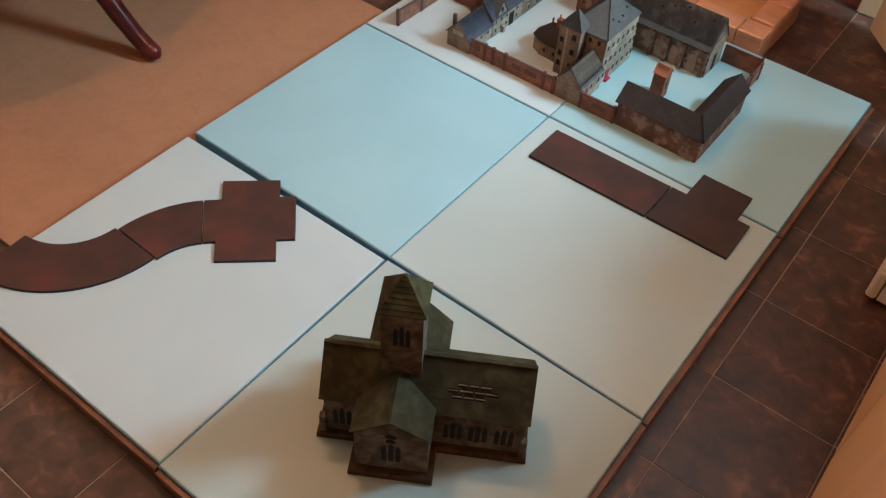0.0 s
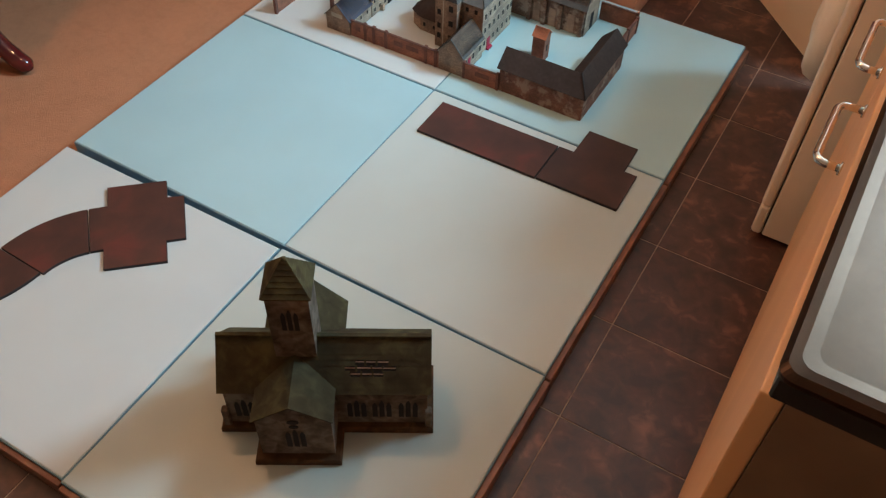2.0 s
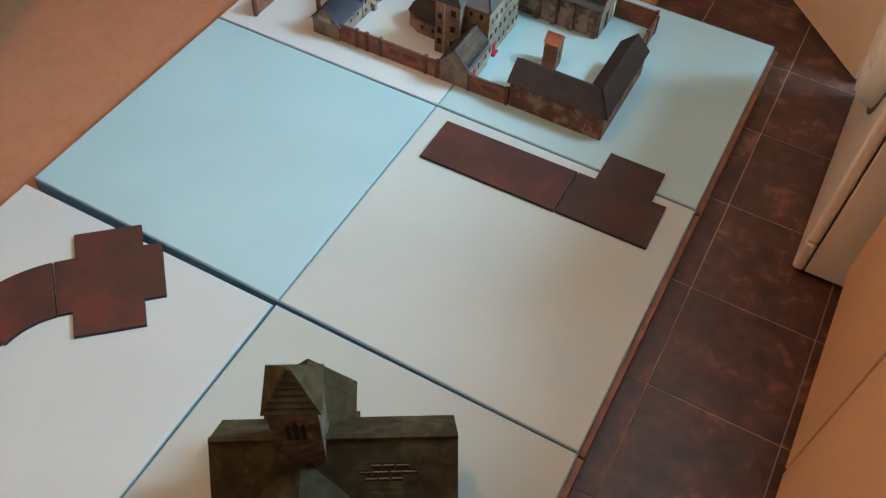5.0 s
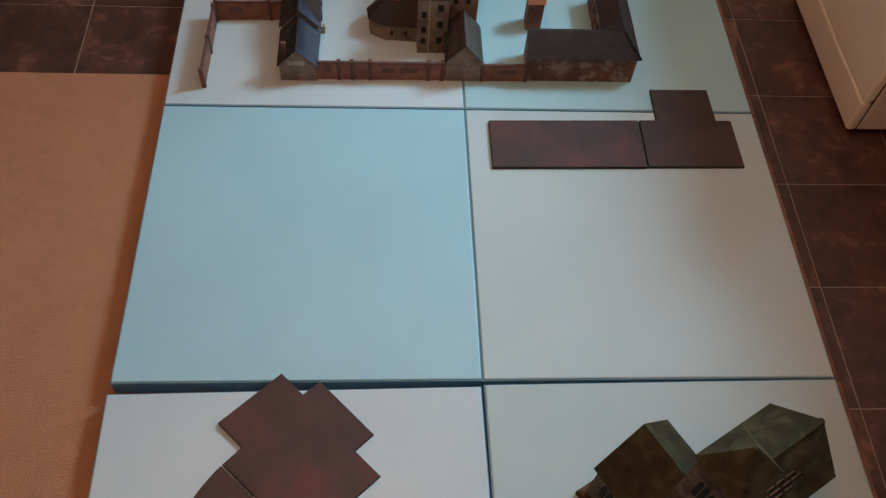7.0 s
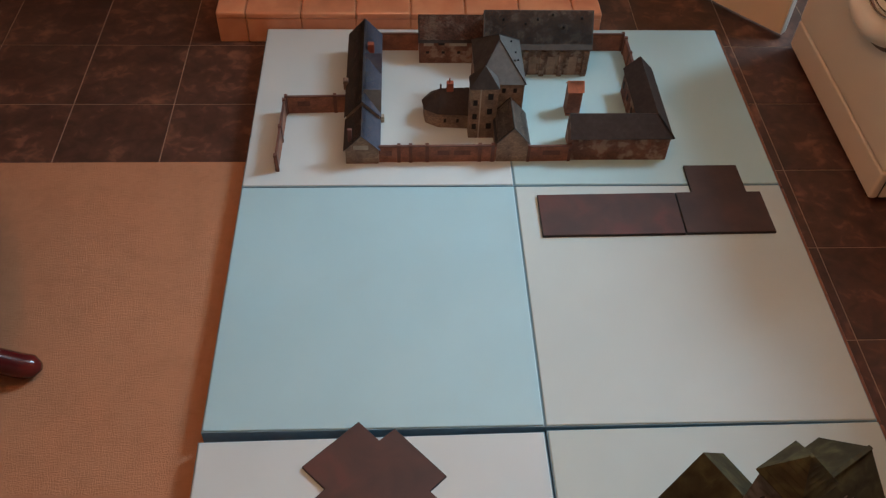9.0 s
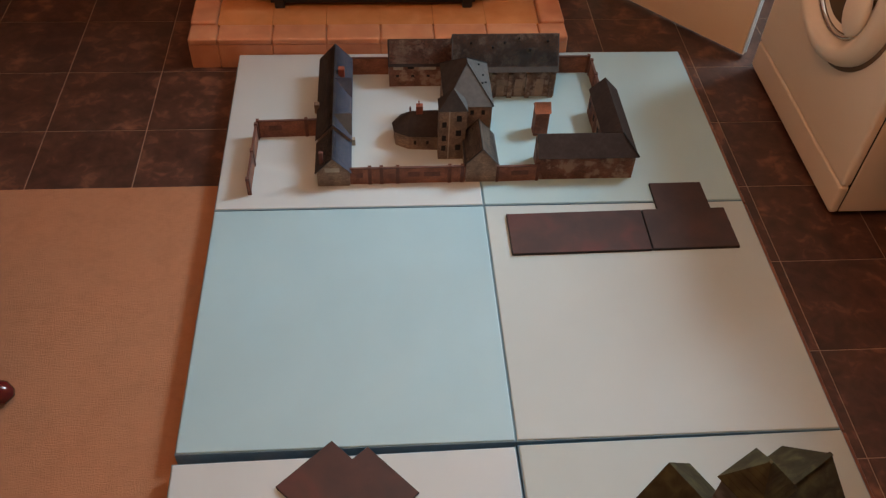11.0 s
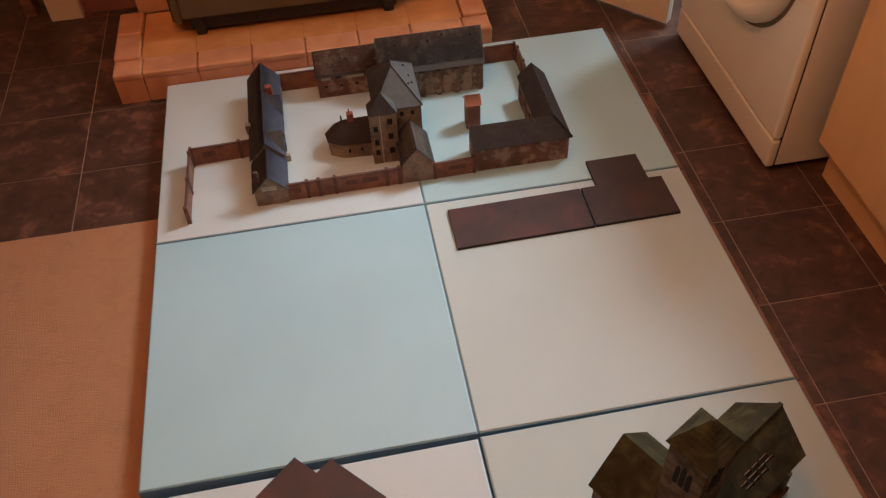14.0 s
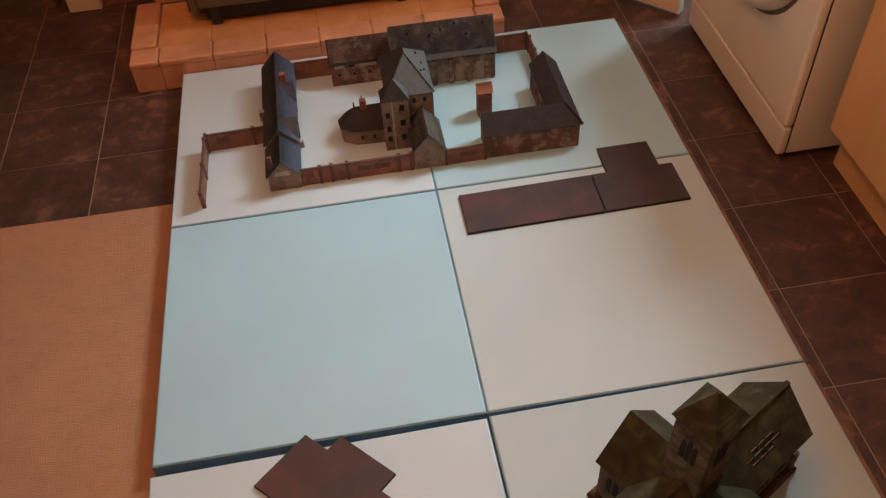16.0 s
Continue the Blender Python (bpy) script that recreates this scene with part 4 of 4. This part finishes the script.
for k in range(5):
    a = -0.444 + k * 0.0825
    part("radiant", box_bm(a, a + 0.080, 1.440, 1.460, 0.255, 0.412, 0.004), M["radiant"], gf, "pinkish ceramic radiant")
for k in range(15):
    x = -0.444 + k * 0.0293
    part("guard_wire", tube_bm([(x, 1.418, 0.262), (x, 1.410, 0.340), (x, 1.418, 0.412)], [0.0018] * 3, 6), M["wire"], gf)
for z in (0.264, 0.300, 0.345, 0.390):
    part("guard_wire", tube_bm([(-0.446, 1.416, z), (-0.24, 1.412, z), (-0.032, 1.416, z)], [0.0016] * 3, 6), M["wire"], gf)
for x in (-0.505, 0.022):
    part("foot", box_bm(x - 0.014, x + 0.014, 1.365, 1.45, 0.0900, 0.149, 0.003), M["black"], gf)
# black box fills the open gap below the tray in place of its shade
part("underside", box_bm(-0.530, 0.045, 1.375, 1.46, 0.104, 0.149), M["black"], gf, "black filler painted as the shade beneath the fire")

# ---- washing machine ----
WX, WY = 0.822, 0.593
wm = thing("washing_machine", (WX + 0.30, WY + 0.30, 0), "white front-loading washing machine with a round glass door", "washing machine")
part("cabinet", box_bm(WX + 0.026, WX + 0.592, WY + 0.003, WY + 0.597, 0.012, 0.85, 0.004, 2), M["enamel"], wm)
part("front_panel", box_bm(WX, WX + 0.0245, WY, WY + 0.600, 0.0960, 0.85, 0.009, 4), M["enamel"], wm)
part("kick_panel", box_bm(WX + 0.001, WX + 0.0245, WY, WY + 0.600, 0.012, 0.0948, 0.008, 4), M["enamel"], wm)
part("seam", box_bm(WX + 0.0247, WX + 0.0258, WY + 0.0035, WY + 0.5965, 0.014, 0.848), M["black"], wm, "dark joint behind the front panel")
dc = (WX, WY + 0.283, 0.482)
door = part("door_ring", lathe_bm([(0.208, 0.001), (0.207, 0.014), (0.200, 0.030), (0.186, 0.039), (0.170, 0.038), (0.156, 0.028), (0.149, 0.006), (0.0, 0.002)], dc, "x", 56), M["enamel"], wm, "thick white door ring")
part("inner_lip", lathe_bm([(0.1495, 0.010), (0.146, 0.016), (0.140, 0.014), (0.138, 0.006)], dc, "x", 48), M["chrome"], door, "thin bright lip round the glass")
part("porthole", lathe_bm([(0.150, 0.010), (0.130, 0.004), (0.085, 0.009), (0.0, 0.012)], dc, "x", 40), M["glass"], door, "dark bulging glass")
hb = bmesh.new()
bmesh.ops.create_uvsphere(hb, u_segments=24, v_segments=14, radius=1)
for v in hb.verts:
    flat = 1.0 if v.co.x > 0 else 0.8
    v.co = Vector((WX - 0.034 + 0.020 * v.co.x * flat, WY + 0.176 + 0.044 * v.co.y, 0.450 + 0.062 * v.co.z))
for f in hb.faces:
    f.smooth = True
part("handle", hb, M["enamel"], door, "rounded white grip")
# thin brown ring on the panel paints the shadow round the door
part("seal", lathe_bm([(0.219, 0.0008), (0.219, 0.0018), (0.207, 0.0018)], dc, "x", 48), M["unit_side"], wm, "flat brown ring painted as shade round the door")
st = lathe_bm([(0.030, 0.001), (0.030, 0.0018), (0.0, 0.0018)], (WX, WY + 0.073, 0.60), "x", 28)
for v in st.verts:
    v.co.z = 0.60 + (v.co.z - 0.60) * 1.25
sticker = part("sticker", st, M["red"], wm, "red oval sticker")
for k in range(5):
    w = (0.018, 0.024, 0.026, 0.022, 0.014)[k]
    z = 0.618 - k * 0.009
    part("printed_bar", box_bm(WX - 0.0023, WX - 0.0018, WY + 0.073 - w * 0.8, WY + 0.073 + w * 0.8, z - 0.0013, z + 0.0013), M["red_pale"], sticker, "faint pale lettering bar")
for x in (WX + 0.045, WX + 0.545):
    for y in (WY + 0.04, WY + 0.56):
        part("foot", box_bm(x - 0.02, x + 0.02, y - 0.02, y + 0.02, 0.0, 0.0125), M["black"], wm)

# ---- pantry door standing ajar ----
fr = thing("pantry_door", (0.65, 1.41, 0), "cream-painted pantry door standing ajar with a white edge", "door")
a0, a1 = Vector((0.806, 1.234)), Vector((0.478, 1.595))
dv = (a1 - a0).normalized()
nv = Vector((dv.y, -dv.x))
if nv.x < 0:
    nv = -nv
def leaf(s0, s1, d0, d1, z0, z1, bevel):
    bm = box_bm(s0, s1, d0, d1, z0, z1, bevel)
    for v in bm.verts:
        p = a0 + dv * v.co.x + nv * v.co.y
        v.co = Vector((p.x, p.y, v.co.z))
    bmesh.ops.recalc_face_normals(bm, faces=bm.faces)
    return bm
part("leaf", leaf(0.0, 0.490, 0.0, 0.026, 0.016, 2.0, 0.002), M["enamel_door"], fr)
part("edge_strip", leaf(-0.004, -0.0003, 0.001, 0.011, 0.016, 2.0, 0.001), M["gasket"], fr, "white painted edge")
part("edge_strip", leaf(-0.004, -0.0003, 0.015, 0.026, 0.016, 2.0, 0.001), M["gasket"], fr, "white painted edge")
for z in (0.25, 1.0, 1.75):
    part("hinge", leaf(0.490, 0.500, 0.006, 0.020, z, z + 0.09, 0.001), M["chrome"], fr)

# ---- sink units ----
UX = 0.906
units = [(0.0965, 0.552, 0.225), (-0.4520, 0.0950, 0.022)]
for y0, y1, pull in units:
    cu = thing("base_unit", (1.20, (y0 + y1) / 2, 0), "beech-effect kitchen base unit with a chrome bow handle", "kitchen cabinet", "kitchen base units")
    part("carcass", box_bm(UX + 0.020, 1.50, y0, y1, 0.115, 0.862), M["unit_side"], cu, "dull brown cabinet side")
    part("front", box_bm(UX, UX + 0.0195, y0 + 0.0035, y1 - 0.0035, 0.118, 0.858, 0.002, 2), M["unit"], cu)
    part("plinth", box_bm(UX + 0.046, UX + 0.062, y0, y1, 0.0, 0.1145), M["unit"], cu)
    hz, hx = 0.750, UX
    bow = [(0.0, -0.058), (-0.020, -0.058), (-0.0265, -0.055), (-0.030, -0.047), (-0.030, 0.0), (-0.030, 0.047), (-0.0265, 0.055), (-0.020, 0.058), (0.0, 0.058)]
    part("handle", tube_bm([(hx + p, pull + q, hz) for p, q in bow], [0.0050] * 9, 12), M["chrome"], cu, "chrome bow handle")
    for q in (-0.058, 0.058):
        part("handle_foot", tube_bm([(hx, pull + q, hz), (hx - 0.003, pull + q, hz)], [0.008, 0.008], 12), M["chrome"], cu)

# steel sink top with a pressed basin
sk = thing("sink_top", (1.22, 0.05, 0.862), "stainless steel sit-on sink top with a pressed basin", "sink")


def rounded_rect(x0, x1, y0, y1, r, z, n=6):
    pts = []
    for cx, cy, a0_ in ((x1 - r, y1 - r, 0), (x0 + r, y1 - r, 90), (x0 + r, y0 + r, 180), (x1 - r, y0 + r, 270)):
        for k in range(n + 1):
            a = radians(a0_ + 90 * k / n)
            pts.append((cx + r * math.cos(a), cy + r * math.sin(a), z))
    return pts


def loft_bm(loops, cap_last=True, smooth=False):
    bm = bmesh.new()
    rings = [[bm.verts.new(p) for p in lp] for lp in loops]
    for a, b in zip(rings, rings[1:]):
        for k in range(len(a)):
            bm.faces.new((a[k], a[(k + 1) % len(a)], b[(k + 1) % len(a)], b[k]))
    if cap_last:
        bm.faces.new(rings[-1])
    bmesh.ops.recalc_face_normals(bm, faces=bm.faces)
    for f in bm.faces:
        f.smooth = smooth
    return bm


part("drainer", loft_bm([rounded_rect(0.910, 1.545, -0.456, 0.575, 0.012, 0.887), rounded_rect(0.909, 1.546, -0.457, 0.576, 0.012, 0.893), rounded_rect(0.913, 1.542, -0.453, 0.572, 0.012, 0.899),
                         rounded_rect(0.920, 1.535, -0.446, 0.565, 0.012, 0.9005), rounded_rect(0.930, 1.525, -0.436, 0.555, 0.012, 0.8998), rounded_rect(0.950, 1.457, -0.378, 0.107, 0.105, 0.8994), rounded_rect(0.957, 1.45, -0.371, 0.10, 0.10, 0.8970),
                         rounded_rect(0.962, 1.445, -0.366, 0.095, 0.097, 0.889), rounded_rect(0.975, 1.43, -0.352, 0.082, 0.09, 0.76), rounded_rect(1.010, 1.40, -0.32, 0.05, 0.07, 0.735)]), M["steel"], sk)
part("underside", box_bm(0.9118, 1.544, -0.4545, 0.5735, 0.8625, 0.8885, 0.002), M["black"], sk, "black board under the steel")

# ---- pedestal table ----
hub = Vector((-1.33, 0.12, 0))
tb = thing("pedestal_table", (hub.x, hub.y, 0.006), "dark polished mahogany pedestal table with curved legs", "table")
part("pedestal", lathe_bm([(0.0, 0.112), (0.035, 0.117), (0.062, 0.138), (0.082, 0.185), (0.074, 0.26), (0.045, 0.31), (0.036, 0.38), (0.042, 0.45), (0.055, 0.52), (0.040, 0.58), (0.036, 0.66), (0.070, 0.70), (0.0, 0.705)], hub, "z", 32), M["mahogany"], tb)
top = lathe_bm([(0.0, 0.702), (0.52, 0.702), (0.545, 0.712), (0.548, 0.722), (0.535, 0.732), (0.0, 0.733)], hub, "z", 64)
part("tabletop", top, M["mahogany"], tb)
for turn, reach in ((5, 0.402), (92, 0.44), (-92, 0.42), (180, 0.43)):
    a = radians(turn)
    k = reach / 0.455
    dirn = Vector((math.cos(a), math.sin(a), 0))
    prof = [(0.045, 0.255), (0.10, 0.268), (0.17, 0.245), (0.24, 0.185), (0.31, 0.110), (0.37, 0.060), (0.415, 0.034), (0.440, 0.028), (0.455, 0.027)]
    rad = [0.034, 0.033, 0.031, 0.029, 0.026, 0.0245, 0.0245, 0.022, 0.008]
    pts = [hub + dirn * r * k + Vector((0, 0, z)) for r, z in prof]
    part("leg", tube_bm(pts, rad, 14), M["mahogany"], tb)

# ---- bulb holders on the ceiling ----
for lx, ly, drop in ((-0.36, 0.10, 0.0), (-1.90, -0.65, 0.10)):
    lamp = thing("ceiling_lamp", (lx, ly, 2.40), "plain white pendant lamp holder", "ceiling lamp", "pendant lamps")
    part("rose", lathe_bm([(0.0, 2.374), (0.035, 2.376), (0.045, 2.399), (0.0, 2.4)], (lx, ly, 0), "z", 20), M["gasket"], lamp)
    part("flex", tube_bm([(lx, ly, 2.375), (lx, ly, 2.30 - drop)], [0.004, 0.004], 6), M["gasket"], lamp)
    part("holder", lathe_bm([(0.0, 2.305 - drop), (0.018, 2.30 - drop), (0.022, 2.26 - drop), (0.0, 2.255 - drop)], (lx, ly, 0), "z", 16), M["gasket"], lamp)

# ---- floor tiles ----
P = 0.2478
tb_ = box_bm(-P / 2 + 0.0012, P / 2 - 0.0012, -P / 2 + 0.0012, P / 2 - 0.0012, -0.0014, 0.0, 0.0006)
tile_mesh = bpy.data.meshes.new("floor_tile")
tb_.to_mesh(tile_mesh)
tb_.free()
tile_mesh.materials.append(M["tile"])
outer = []
for i in range(-15, 4):
    for k in range(-13, 8):
        x, y = 0.664 + P * (i + 0.5), 0.2085 + P * (k + 0.5)
        if (-0.5 < x < 0.5 and -0.35 < y < 1.0) or x < -2.87 or x > 1.5 or y < -2.87:
            continue
        if i < -10 or i > 1 or k < -6:
            outer.append((x, y))
            continue
        ob = new("floor_tile", tile_mesh)
        ob.location = (x, y, 0.0)
        ob.parent = floor
verts, faces = [], []
for x, y in outer:
    h = P / 2 - 0.0012
    b = len(verts)
    verts += [(x + sx * h, y + sy * h, z) for z in (-0.0014, 0.0) for sx, sy in ((-1, -1), (1, -1), (1, 1), (-1, 1))]
    faces += [(b + 4, b + 5, b + 6, b + 7)] + [(b + q, b + (q + 1) % 4, b + 4 + (q + 1) % 4, b + 4 + q) for q in range(4)]
far_me = bpy.data.meshes.new("far_floor_tiles")
far_me.from_pydata(verts, [], faces)
far_me.materials.append(M["tile"])
far = tagged(new("far_floor_tiles", far_me), kind="stuff")
far.parent = floor
